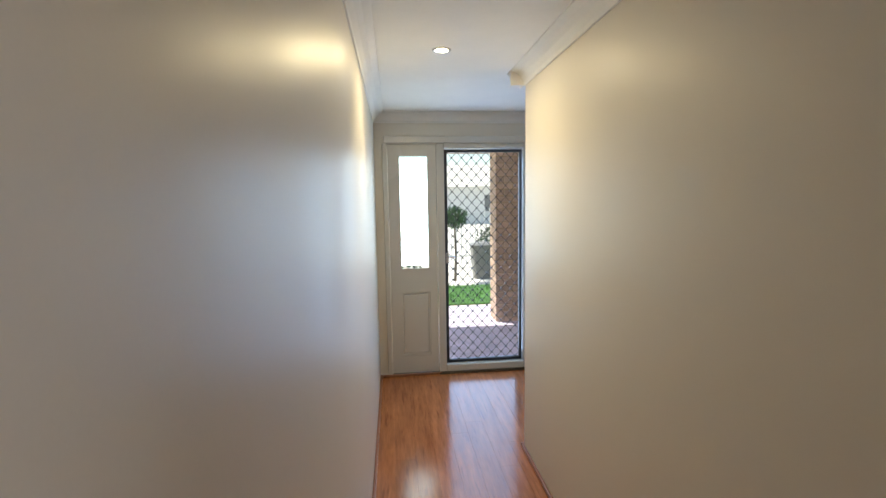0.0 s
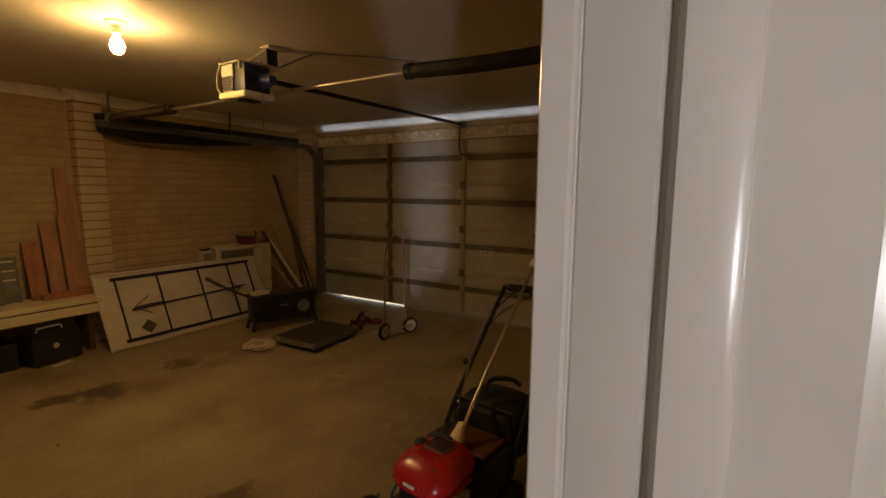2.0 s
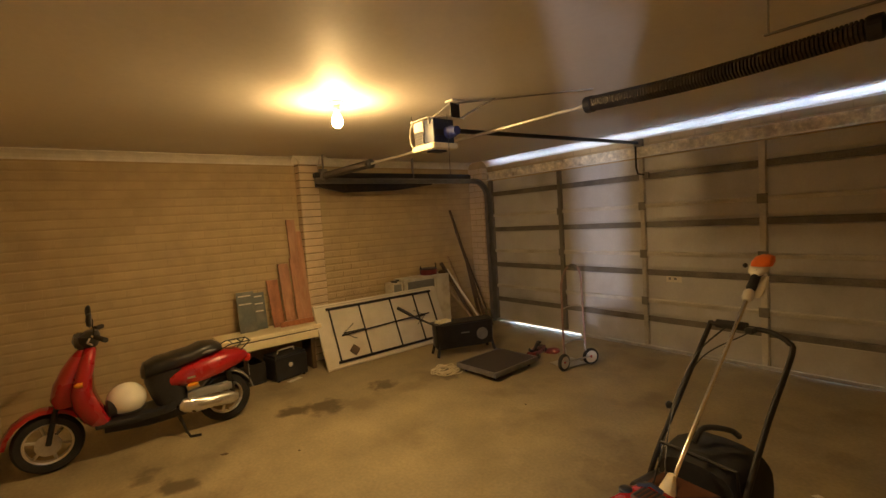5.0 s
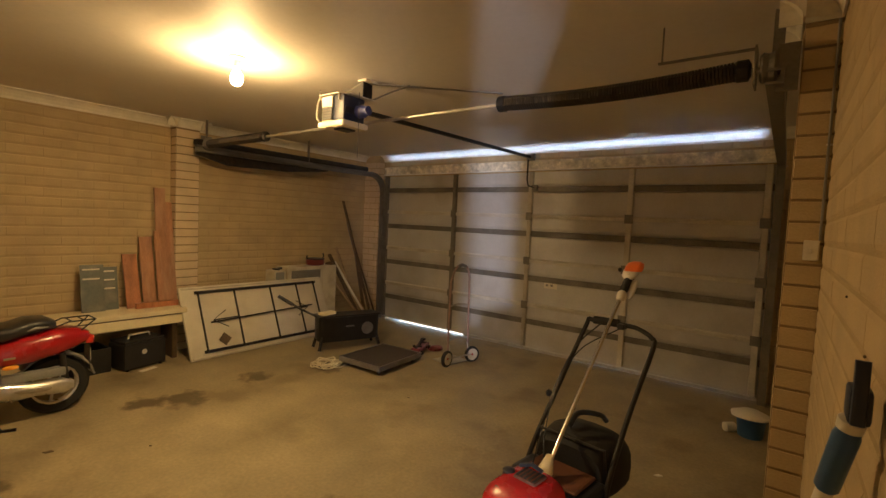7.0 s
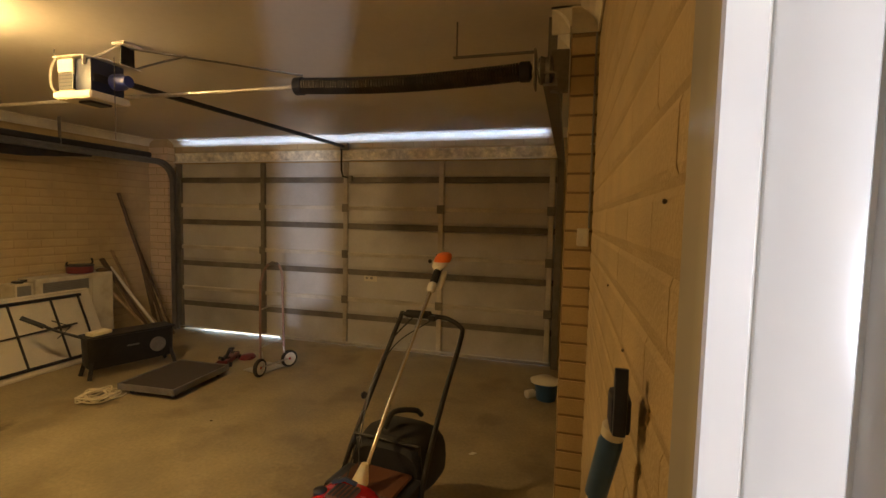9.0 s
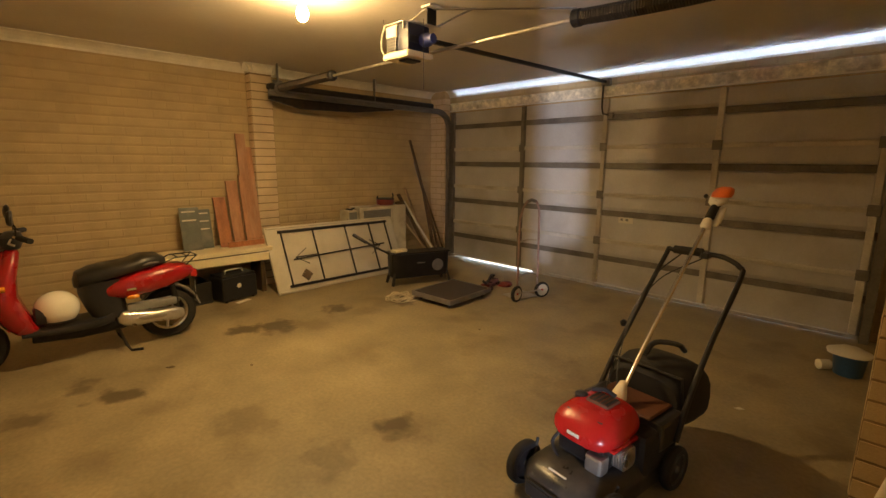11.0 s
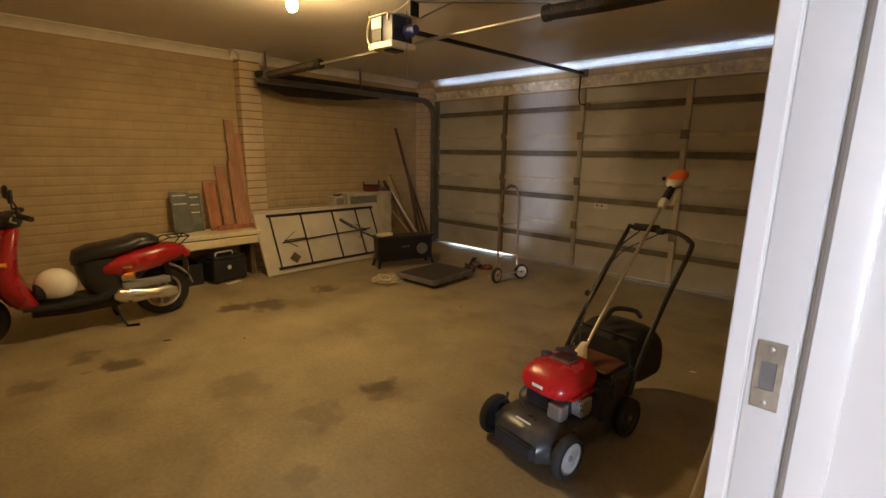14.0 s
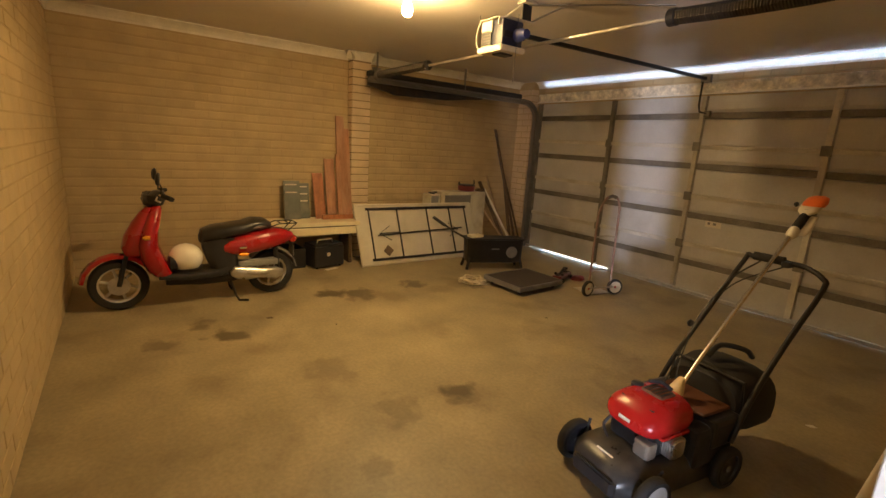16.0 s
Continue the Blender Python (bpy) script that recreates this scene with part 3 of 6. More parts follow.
def make_glass():
    m = bpy.data.materials.new("clear_glass")
    m.use_nodes = True
    b = m.node_tree.nodes["Principled BSDF"]
    b.inputs["Roughness"].default_value, b.inputs["Transmission Weight"].default_value, b.inputs["IOR"].default_value = 0.0, 1.0, 1.45
    b.inputs["Base Color"].default_value = (0.95, 0.98, 0.97, 1)
    M["glass"] = m


make_glass()
side_panel()
front_frame()
screen_door()


def downlight(x, y):
    t = thing("downlight", "small round recessed white ceiling downlight, lit", "ceiling light", (x, y, CEIL + 0.0095), group="hall downlights")
    part("bezel", lathe([(0.032, -0.004), (0.045, -0.006), (0.05, -0.002), (0.05, 0.0)], seg=28, cap=False), "white", t, "white bezel", smooth=True)
    g = part("lens", lathe([(0.033, -0.004), (0.02, -0.0025), (0.033, -0.001)], seg=24), "led", t, "glowing lens")
    g.visible_shadow = False
    return t


downlight(0.55, 3.05)
# unseen fitting, added to go with the rear hall lamp
downlight(0.60, -1.4)

w = thing("window_1", "tall two-light white framed window at the back of the hall", "window", (0, 0, 0))
w["kind"] = "structure"
bm = box(4.37, 4.85, HALL_S - 0.08, HALL_S - 0.03, 0.06, 0.09)
box(4.37, 4.85, HALL_S - 0.08, HALL_S - 0.03, 2.06, 2.1, bm=bm)
box(4.37, 4.40, HALL_S - 0.08, HALL_S - 0.03, 0.09, 2.06, bm=bm)
box(4.82, 4.85, HALL_S - 0.08, HALL_S - 0.03, 0.09, 2.06, bm=bm)
part("window_frame", bm, "white", w, "white window frame")
g = part("pane", box(4.40, 4.82, HALL_S - 0.058, HALL_S - 0.053, 0.09, 2.06), "glass", w, "clear pane")
g.visible_shadow = False


# ---- garage door ----
def garage_door():
    d = thing("garage_door", "grey sheet steel sectional garage door, closed, seen from inside", "garage door")
    x0, x1, yf = -4.94, -0.235, NORTH - 0.006
    tops = [0.036, 0.548, 1.072, 1.598, 2.118]
    for k in range(4):
        a, b = tops[k], tops[k + 1]
        h = b - a
        prof = [(yf, a + 0.003), (yf, a + h * 0.52), (yf + 0.010, a + h * 0.56), (yf + 0.012, a + h * 0.66), (yf, a + h * 0.74), (yf, b - 0.003), (yf + 0.02, b - 0.003), (yf + 0.02, a + 0.003)]
        p = part("panel", prism(prof, "x", x0, x1), "steel_door", d, "dull grey embossed steel panel")
        zt = a + h * 0.61
        # dark band put on where the embossed panel only falls into shade
        part("stiffener", box(x0, x1, yf - 0.014, yf - 0.002, zt - 0.032, zt + 0.032, 0.004), "emboss_shade", p, "dark band standing in for shade on the embossed panel")
        if k:
            # paler steel puts the bulb light on the rail's top face into its colour
            part("joint_rail", prism([(yf - 0.032, a + 0.012), (yf - 0.028, a + 0.022), (yf - 0.001, a + 0.024), (yf - 0.001, a - 0.022), (yf - 0.020, a - 0.022)], "x", x0, x1), "palesteel", p, "pale folded joint rail")
    # zinc and lip colours are raised to stand in for light on this strip
    c = part("top_channel", box(x0 - 0.02, x1 + 0.02, yf - 0.030, yf - 0.018, 2.136, 2.250, 0.002), "zinc", d, "mottled galvanised top channel")
    part("channel_lip", box(x0 - 0.02, x1 + 0.02, yf - 0.052, yf - 0.0305, 2.126, 2.142, 0.003), "helmet", c, "pale lower lip")
    part("bottom_rail", box(x0 + 1.5, x1, yf - 0.012, yf + 0.02, 0.004, 0.037, 0.003), "galv", d, "pale bottom rail")
    part("bottom_rail", box(x0, x0 + 1.5, yf - 0.012, yf + 0.02, 0.026, 0.037, 0.002), "galv", d)
    for x, w, mat in ((x0 + 0.03, 0.07, "galv_dark"), (-3.665, 0.060, "galv_dark"), (-2.565, 0.055, "galv"), (-1.435, 0.062, "palesteel"), (x1 - 0.045, 0.06, "palesteel")):
        s = part("stile", prism([(x - w / 2, yf - 0.001), (x - w / 2 + 0.006, yf - 0.036), (x + w / 2 - 0.006, yf - 0.036), (x + w / 2, yf - 0.001)], "z", 0.05, 2.115), mat, d, "folded steel stile")
        for z in tops[1:4]:
            h = part("hinge", box(x - w / 2 - 0.012, x + w / 2 + 0.012, yf - 0.042, yf - 0.0365, z - 0.045, z + 0.045, 0.002), "galv_dark", s, "steel hinge")
    # sticker with two dark marks
    lab = part("notice", box(-2.34, -2.18, yf - 0.003, yf - 0.001, 0.77, 0.845), "offwhite", d, "pale paper notice")
    part("mark", box(-2.315, -2.29, yf - 0.0045, yf - 0.0032, 0.795, 0.82), "greytrim", lab)
    part("mark", box(-2.26, -2.23, yf - 0.0045, yf - 0.0032, 0.795, 0.82), "greytrim", lab)
    return d


garage_door()
lintel = structure("lintel", box(-5.02, -0.16, NORTH + 0.0, NORTH + 0.03, OPEN_TOP - 0.044, OPEN_TOP - 0.036), "galv", "galvanised steel lintel angle")


def track(x, s, length_y):
    t = thing("door_track", "dark galvanised steel overhead door track with a curved corner", "door track", group="door tracks")
    pts = [(x, NORTH - 0.065, 0.0), (x, NORTH - 0.065, 1.88)] + [(x, NORTH - 0.065 - 0.24 * (1 - math.cos(a)), 1.88 + 0.24 * math.sin(a)) for a in [math.pi / 2 * i / 7 for i in range(1, 8)]] + [(x, length_y, 2.12)]
    prof = [(-0.032, -0.03), (0.032, -0.03), (0.032, 0.03), (0.020, 0.03), (0.022, -0.018), (-0.022, -0.018), (-0.020, 0.03), (-0.032, 0.03)]
    rings = []
    for i, p in enumerate(pts):
        d = (Vector(pts[min(i + 1, len(pts) - 1)]) - Vector(pts[max(i - 1, 0)])).normalized()
        n = Vector((0, -d.z, d.y))
        rings.append([Vector(p) + Vector((u * s, 0, 0)) + n * v for u, v in [(b, a) for a, b in prof]])
    part("rail", loft(rings), "galv_dark", t, "dark steel channel rail")
    part("hanger", box(x - 0.02, x + 0.02, length_y + 0.1, length_y + 0.105, 2.15, CEIL - 0.001), "galv_dark", t)
    part("hanger", box(x - 0.02, x + 0.02, 3.6, 3.605, 2.15, CEIL - 0.001), "galv_dark", t)
    return t


tw = track(-4.955, 1, 2.25)
part("cover_strip", box(-5.03, -4.94, 2.25, 4.62, 2.155, 2.215, 0.012), "black_steel", tw, "dull folded cover strip")
# outline fitted to the camera's view; it takes in the arm's shadow too
arm = part("lift_arm", prism([(2.27, 2.14), (2.27, 2.06), (2.62, 1.985), (3.36, 2.005), (3.95, 2.075), (3.95, 2.14)], "x", -5.035, -5.0, bevel=0.004), "spring", tw, "dark lifting arm with its shadow in the outline")
te = track(-0.20, -1, 2.30)
part("brace", tube([(-0.20, 2.38, 2.17), (-0.21, 3.1, 2.12), (-0.215, 4.8, 2.155)], 0.018, 6), "galv_dark", te, "thin steel brace")


def spring_shaft():
    t = thing("spring_shaft", "long steel torsion shaft with two dark coil springs under the ceiling", "door mechanism", (0, 2.36, 2.172))
    part("shaft", rod((-5.02, 0, 0), (-0.20, 0, -0.005), 0.0125, 12), "galv", t, "pale steel shaft", smooth=True)
    for a, b, sag in ((-1.47, -0.315, 0.020), (-5.10, -3.90, 0.0)):
        n, turns = 0, 84
        pts = []
        for i in range(turns * 7 + 1):
            f = i / (turns * 7)
            ang = 2 * math.pi * i / 7
            pts.append((a + (b - a) * f, 0.037 * math.cos(ang), 0.037 * math.sin(ang) - sag * math.sin(math.pi * f)))
        s = part("coil_spring", tube(pts, 0.0068, 5), "spring", t, "dark greasy coil spring")
        core = [(a + (b - a) * i / 8, 0, -sag * math.sin(math.pi * i / 8)) for i in range(9)]
        part("spring_core", tube(core, 0.034, 12), "black_steel", s)
        for e in (a, b):
            part("winding_cone", lathe([(0.030, -0.03), (0.045, -0.02), (0.045, 0.02), (0.026, 0.03)], (e, 0, 0), (e + 1, 0, 0), 16), "black_steel", s, "cast winding cone")
    for x in (-0.27, -4.98):
        b = part("end_bracket", box(x - 0.004, x + 0.004, -0.055, 0.055, -0.075, 0.085, 0.002), "galv_dark", t, "steel end bracket")
        part("drum", lathe([(0.05, -0.03), (0.062, -0.02), (0.055, 0.0), (0.062, 0.02), (0.05, 0.03)], (x + 0.045, 0, 0), (x + 1, 0, 0), 20), "galv_dark", b, "cable drum")
    part("flat_strap", box(-0.65, -0.2755, -0.012, 0.012, 0.082, 0.088), "galv_dark", t, "flat steel strap")
    part("strap_bolt", rod((-0.635, 0, 0.088), (-0.635, 0, 0.2475), 0.004, 6), "galv_dark", t)
    part("arm_plate", box(-0.20, -0.125, 0.0, 0.012, -0.10, 0.09, 0.002), "galv_dark", t)
    return t


spring_shaft()


def opener():
    t = thing("door_opener", "white and navy door opener motor hung from the ceiling", "door opener", (-2.57, 2.13, 2.20))
    part("housing", box(-0.112, -0.004, -0.100, 0.090, -0.082, 0.085, 0.014, seg=3), "offwhite", t, "off-white rounded motor cover", smooth=True)
    part("side_panel", prism([(-0.098, 0.075), (-0.098, 0.012), (-0.006, 0.012), (0.012, 0.0), (0.012, 0.078)], "y", -0.112, -0.1005, bevel=0.003), "offwhite", t, "raised white side panel")
    lens = part("light_lens", box(-0.096, 0.006, -0.110, -0.1005, -0.074, 0.010, 0.004, seg=2), "smoke", t, "smoky grey light lens")
    for k in range(4):
        part("lens_rib", box(-0.090, 0.0, -0.1125, -0.1105, -0.062 + k * 0.018, -0.056 + k * 0.018), "black", lens)
    part("motor_body", box(-0.0035, 0.112, -0.099, 0.085, -0.082, 0.082, 0.012, seg=2), "navy", t, "dark navy motor body", smooth=True)
    part("belly_band", box(0.1125, 0.118, -0.09, 0.075, -0.035, 0.008, 0.002), "black", t)
    part("gear_head", lathe([(0.028, 0), (0.042, 0.008), (0.042, 0.055), (0.030, 0.07), (0.030, 0.10)], (0.1185, 0.02, -0.015), (1, 0.02, -0.015), 18), "blueplastic", t, "blue gear head", smooth=True)
    part("base_tray", prism([(-0.125, -0.115), (0.118, -0.115), (0.128, -0.105), (0.128, 0.10), (-0.125, 0.10)], "z", -0.122, -0.084, bevel=0.006), "cream", t, "cream base tray")
    part("tray_shade", box(-0.02, 0.07, -0.07, 0.05, -0.135, -0.1225, 0.005), "black", t)
    top = part("top_plate", prism([(-0.125, -0.115), (0.07, -0.115), (0.13, -0.02), (0.13, 0.17), (0.03, 0.17), (-0.125, 0.095)], "z", 0.088, 0.094, bevel=0.001), "offwhite", t, "pale bent top plate")
    part("plate_tab", box(0.075, 0.082, -0.113, -0.095, 0.045, 0.0875), "offwhite", top)
    b = part("bracket", box(0.05, 0.135, 0.065, 0.175, 0.205, 0.2195, 0.002), "offwhite", t, "white ceiling bracket")
    part("hanger", box(0.09, 0.097, 0.08, 0.16, 0.0945, 0.2045), "black_steel", b, "dark upright hanger")
    part("hanger", tube([(0.07, 0.09, 0.204), (-0.02, -0.02, 0.096)], 0.006, 6), "offwhite", b)
    part("stay", box(0.0, 0.92, -0.010, 0.010, -0.003, 0.003, m=pose(0.10, 0.13, 0.201, 0, 0.6, 40)), "galv_dark", b, "long flat stay")
    part("stay", tube([(0.10, 0.16, 0.10), (0.20, 0.26, 0.17), (0.28, 0.34, 0.2195)], 0.006, 6), "galv_dark", b)
    part("cover_loop", tube([(-0.112, -0.106, 0.088), (-0.140, -0.112, 0.03), (-0.146, -0.11, -0.05), (-0.122, -0.108, -0.085)], 0.006, 6, steps=5), "galv", t, "thin pale loop beside the cover")
    part("antenna", tube([(-0.12, -0.08, 0.094), (-0.15, -0.09, 0.12), (-0.145, -0.09, 0.14)], 0.003, 6), "black", t)
    part("pull_cord", tube([(0.17, -0.02, 0.10), (0.172, -0.022, -0.14), (0.168, -0.02, -0.32)], 0.0018, 5), "black", t, "thin dark release cord")
    r = part("rail", loft([[(0.045 - 0.05 * f + dx, y, 0.02 + 0.065 * f + dz) for dx, dz in ((-0.014, -0.014), (0.014, -0.014), (0.014, 0.014), (-0.014, 0.014))] for f, y in ((0.0, 0.086), (1.0, 2.82))]), "black_steel", t, "long dark steel rail")
    part("header_bracket", box(-0.05, 0.045, 2.79, 2.835, 0.045, 0.125, 0.003), "galv_dark", r)
    return t


opener()
t = thing("lift_rod", "bent dark steel rod hanging from the opener rail", "lift rod", (0, 0, 0))
part("arm", tube([(-2.585, 4.90, 2.25), (-2.585, 4.90, 2.02), (-2.57, 4.905, 1.95), (-2.50, 4.93, 1.93)], 0.010, 6), "black_steel", t, "bent steel arm")
part("shoe", box(-2.53, -2.47, 4.92, 4.958, 1.90, 1.96, 0.003), "galv_dark", t)


def pendant_bulb():
    t = thing("light_bulb", "bare warm glowing bulb in a white batten holder on the ceiling", "ceiling light", (-2.84, 1.52, CEIL))
    part("batten_holder", lathe([(0.05, 0), (0.05, -0.010), (0.026, -0.022), (0.022, -0.062), (0.016, -0.066)], seg=24), "offwhite", t, "white batten holder", smooth=True)
    g = part("globe", lathe([(0.012, -0.064), (0.017, -0.078), (0.032, -0.105), (0.036, -0.130), (0.031, -0.155), (0.014, -0.170)], seg=20), "bulb", t, "glowing bulb", smooth=True)
    g.visible_shadow = False
    return t


pendant_bulb()


# ---- things in the garage ----
def wheel(name, parent, c, r, w, axis=(0, 1, 0), tyre="rubber", rim="offwhite", hub="galv", spokes=0, label="", rim_ratio=0.62):
    """A wheel about the axis through c: tyre, rim and hub."""
    a = Vector(axis).normalized()
    s = Vector(c) - a * w / 2
    h = part(name, lathe([(r * rim_ratio, 0.0), (r * 0.9, 0.0), (r * 0.98, w * 0.2), (r, w * 0.5), (r * 0.98, w * 0.8), (r * 0.9, w), (r * rim_ratio, w), (r * rim_ratio, 0.0)], s, s + a, 28, cap=False), tyre, parent, label, smooth=True)
    if spokes:
        bm = lathe([(r * rim_ratio, w * 0.2), (r * rim_ratio * 0.9, w * 0.25), (r * rim_ratio * 0.9, w * 0.75), (r * rim_ratio, w * 0.8)], s, s + a, 28, cap=False)
        u = a.orthogonal().normalized()
        v = a.cross(u)
        for k in range(spokes):
            an = 2 * math.pi * k / spokes
            d = u * math.cos(an) + v * math.sin(an)
            tube([Vector(c) + d * r * 0.1, Vector(c) + d * r * rim_ratio * 0.93], r * 0.055, 6, bm)
    else:
        bm = lathe([(0.001, w * 0.22), (r * 0.2, w * 0.2), (r * 0.3, w * 0.36), (r * rim_ratio * 0.95, w * 0.3), (r * rim_ratio, w * 0.1), (r * rim_ratio, w * 0.9), (r * rim_ratio * 0.95, w * 0.7), (r * 0.3, w * 0.64), (r * 0.2, w * 0.8), (0.001, w * 0.78)], s, s + a, 28, cap=False)
    part("rim", bm, rim, h, smooth=True)
    part("hub", lathe([(r * 0.08, 0), (r * 0.14, w * 0.1), (r * 0.14, w * 0.9), (r * 0.08, w)], s, s + a, 14), hub, h, smooth=True)
    return h


def scooter():
    # local: x along the machine, front towards -x; the near side is -y
    t = thing("scooter", "red motor scooter with a black seat parked along the brick wall", "scooter", (-4.22, 0.38, 0.0), 87.0)
    t.matrix_basis = pose(-4.22, 0.38, 0.0, 0, 0, 90)
    fw, rw = -0.575, 0.575
    f = wheel("front_wheel", t, (fw, 0, 0.205), 0.205, 0.085, rim="alu", spokes=6, label="front wheel with a black tyre and cast rim", rim_ratio=0.70)
    part("brake_disc", lathe([(0.04, 0), (0.075, 0), (0.075, 0.004), (0.04, 0.004)], (fw, -0.05, 0.205), (fw, -1, 0.205), 24), "galv", f)
    wheel("rear_wheel", t, (rw, 0, 0.205), 0.205, 0.09, rim="alu", spokes=5, label="rear wheel with a black tyre and cast rim", rim_ratio=0.68)
    # front mudguard
    rings = []
    for i in range(9):
        a = radians(20 + i * 19)
        c, s_ = math.cos(a), math.sin(a)
        r0, w = 0.222, 0.062 * (0.75 + 0.25 * math.sin(math.pi * i / 8))
        rings.append([Vector((fw + (r0 + d) * c, y, 0.205 + (r0 + d) * s_)) for d, y in ((0, -w), (0.025, -w * 0.8), (0.038, 0), (0.025, w * 0.8), (0, w), (0.01, 0))])
    part("front_mudguard", loft(rings), "red", t, "glossy red front mudguard", smooth=True)
    for y in (-0.058, 0.058):
        part("fork_leg", tube([(fw, y, 0.205), (fw + 0.055, y * 0.85, 0.42), (fw + 0.10, y * 0.6, 0.52)], 0.017, 10), "black_steel", t)
    # leg shield and steering column
    part("leg_shield", loft([oval(x, 0, z, rx, ry, 2.6, 18, "z") for x, z, rx, ry in ((-0.27, 0.265, 0.075, 0.13), (-0.31, 0.33, 0.085, 0.175), (-0.345, 0.42, 0.085, 0.195), (-0.365, 0.53, 0.075, 0.185), (-0.345, 0.64, 0.062, 0.16), (-0.315, 0.74, 0.052, 0.115), (-0.295, 0.81, 0.045, 0.075), (-0.29, 0.835, 0.03, 0.05))]), "red", t, "rounded red leg shield", smooth=True)
    part("front_nose", loft([oval(x, 0, z, rx, ry, 2.2, 14, "z") for x, z, rx, ry in ((-0.455, 0.445, 0.075, 0.10), (-0.455, 0.50, 0.090, 0.12), (-0.435, 0.60, 0.085, 0.115), (-0.395, 0.70, 0.070, 0.09), (-0.355, 0.78, 0.050, 0.065), (-0.33, 0.825, 0.030, 0.045))]), "red", t, smooth=True)
    part("handlebar_cover", loft([oval(x, 0, z, rx, ry, 2.3, 16, "z") for x, z, rx, ry in ((-0.285, 0.835, 0.045, 0.07), (-0.29, 0.875, 0.07, 0.10), (-0.29, 0.915, 0.07, 0.10), (-0.27, 0.945, 0.04, 0.06))]), "black", t, "black handlebar cowl", smooth=True)
    part("headlight", lathe([(0.001, -0.03), (0.05, -0.015), (0.06, 0.01), (0.055, 0.06)], (-0.36, 0, 0.885), (0.0, 0, 0.885), 20), "smoke", t, "round headlight", smooth=True)
    for s in (-1, 1):
        b = part("handlebar", tube([(-0.28, s * 0.06, 0.905), (-0.265, s * 0.16, 0.925), (-0.225, s * 0.27, 0.92)], 0.0125, 10), "chrome", t)
        part("grip", tube([(-0.248, s * 0.20, 0.925), (-0.20, s * 0.335, 0.915)], 0.018, 12), "rubber", b, "black rubber grip")
        part("brake_lever", tube([(-0.285, s * 0.17, 0.915), (-0.30, s * 0.25, 0.90), (-0.275, s * 0.32, 0.895)], 0.006, 6), "alu", b, "bright brake lever")
        m = part("mirror", lathe([(0.001, 0), (0.045, 0.002), (0.052, 0.012), (0.04, 0.028), (0.012, 0.034)], (-0.262, s * 0.245, 1.055), (-0.50, s * 0.22, 1.07), 22), "black", t, "round black mirror", smooth=True)
        part("mirror_stem", tube([(-0.26, s * 0.17, 0.93), (-0.255, s * 0.205, 0.99), (-0.275, s * 0.243, 1.05)], 0.005, 6), "black_steel", m)
        part("front_indicator", loft([oval(-0.40 + d, s * 0.155, 0.60, rx, rz, 2.2, 12, "x") for d, rx, rz in ((0, 0.008, 0.006), (0.02, 0.03, 0.018), (0.05, 0.03, 0.018))]), "amber", t, smooth=True)
    # floor, centre body, seat
    part("footboard", loft([oval(x, 0, z, ry, rz, 4, 14) for x, z, ry, rz in ((-0.31, 0.265, 0.135, 0.028), (-0.10, 0.25, 0.155, 0.030), (0.10, 0.255, 0.15, 0.035), (0.20, 0.28, 0.13, 0.05))]), "black", t, "black footboard", smooth=True)
    part("underbelly", loft([oval(x, 0, z, ry, rz, 3, 14) for x, z, ry, rz in ((-0.26, 0.21, 0.07, 0.04), (0.0, 0.19, 0.08, 0.045), (0.25, 0.22, 0.09, 0.07), (0.42, 0.27, 0.09, 0.06))]), "black_steel", t, smooth=True)
    part("seat_tower", loft([oval(x, 0, z, rx, ry, 3, 16, "z") for x, z, rx, ry in ((0.20, 0.27, 0.12, 0.125), (0.17, 0.36, 0.125, 0.125), (0.15, 0.47, 0.135, 0.12), (0.17, 0.55, 0.15, 0.115))]), "black", t, "black lower body", smooth=True)
    part("body_panel", loft([oval(x, 0, z, ry, rz, 2.5, 20) for x, z, ry, rz in ((0.11, 0.455, 0.08, 0.03), (0.18, 0.465, 0.125, 0.070), (0.30, 0.480, 0.150, 0.098), (0.44, 0.500, 0.155, 0.108), (0.58, 0.520, 0.142, 0.098), (0.69, 0.530, 0.115, 0.074), (0.77, 0.530, 0.065, 0.036))]), "red", t, "glossy red rear bodywork", smooth=True)
    part("seat", loft([oval(x, 0, z, ry, rz, 2.7, 20) for x, z, ry, rz in ((0.0, 0.545, 0.05, 0.03), (0.02, 0.565, 0.10, 0.06), (0.10, 0.59, 0.135, 0.065), (0.24, 0.61, 0.145, 0.060), (0.34, 0.625, 0.14, 0.055), (0.42, 0.65, 0.135, 0.058), (0.52, 0.655, 0.115, 0.048), (0.575, 0.645, 0.07, 0.025))]), "seat", t, "long black vinyl seat", smooth=True)
    part("seat_grab", loft([oval(x, -0.128, z, ry, rz, 2.2, 10) for x, z, ry, rz in ((0.40, 0.632, 0.004, 0.004), (0.45, 0.645, 0.012, 0.012), (0.52, 0.645, 0.004, 0.004))]), "greytrim", t)
    part("tail_light", loft([oval(x, 0, z, ry, rz, 3, 14) for x, z, ry, rz in ((0.745, 0.50, 0.07, 0.032), (0.785, 0.50, 0.075, 0.035), (0.805, 0.50, 0.05, 0.024))]), "redlens", t, "red tail light", smooth=True)
    part("rear_indicator", loft([oval(x, -0.146, 0.41, ry, rz, 2.5, 12) for x, ry, rz in ((0.285, 0.006, 0.006), (0.30, 0.016, 0.014), (0.35, 0.016, 0.014), (0.365, 0.006, 0.006))]), "amber", t, "amber side indicator", smooth=True)
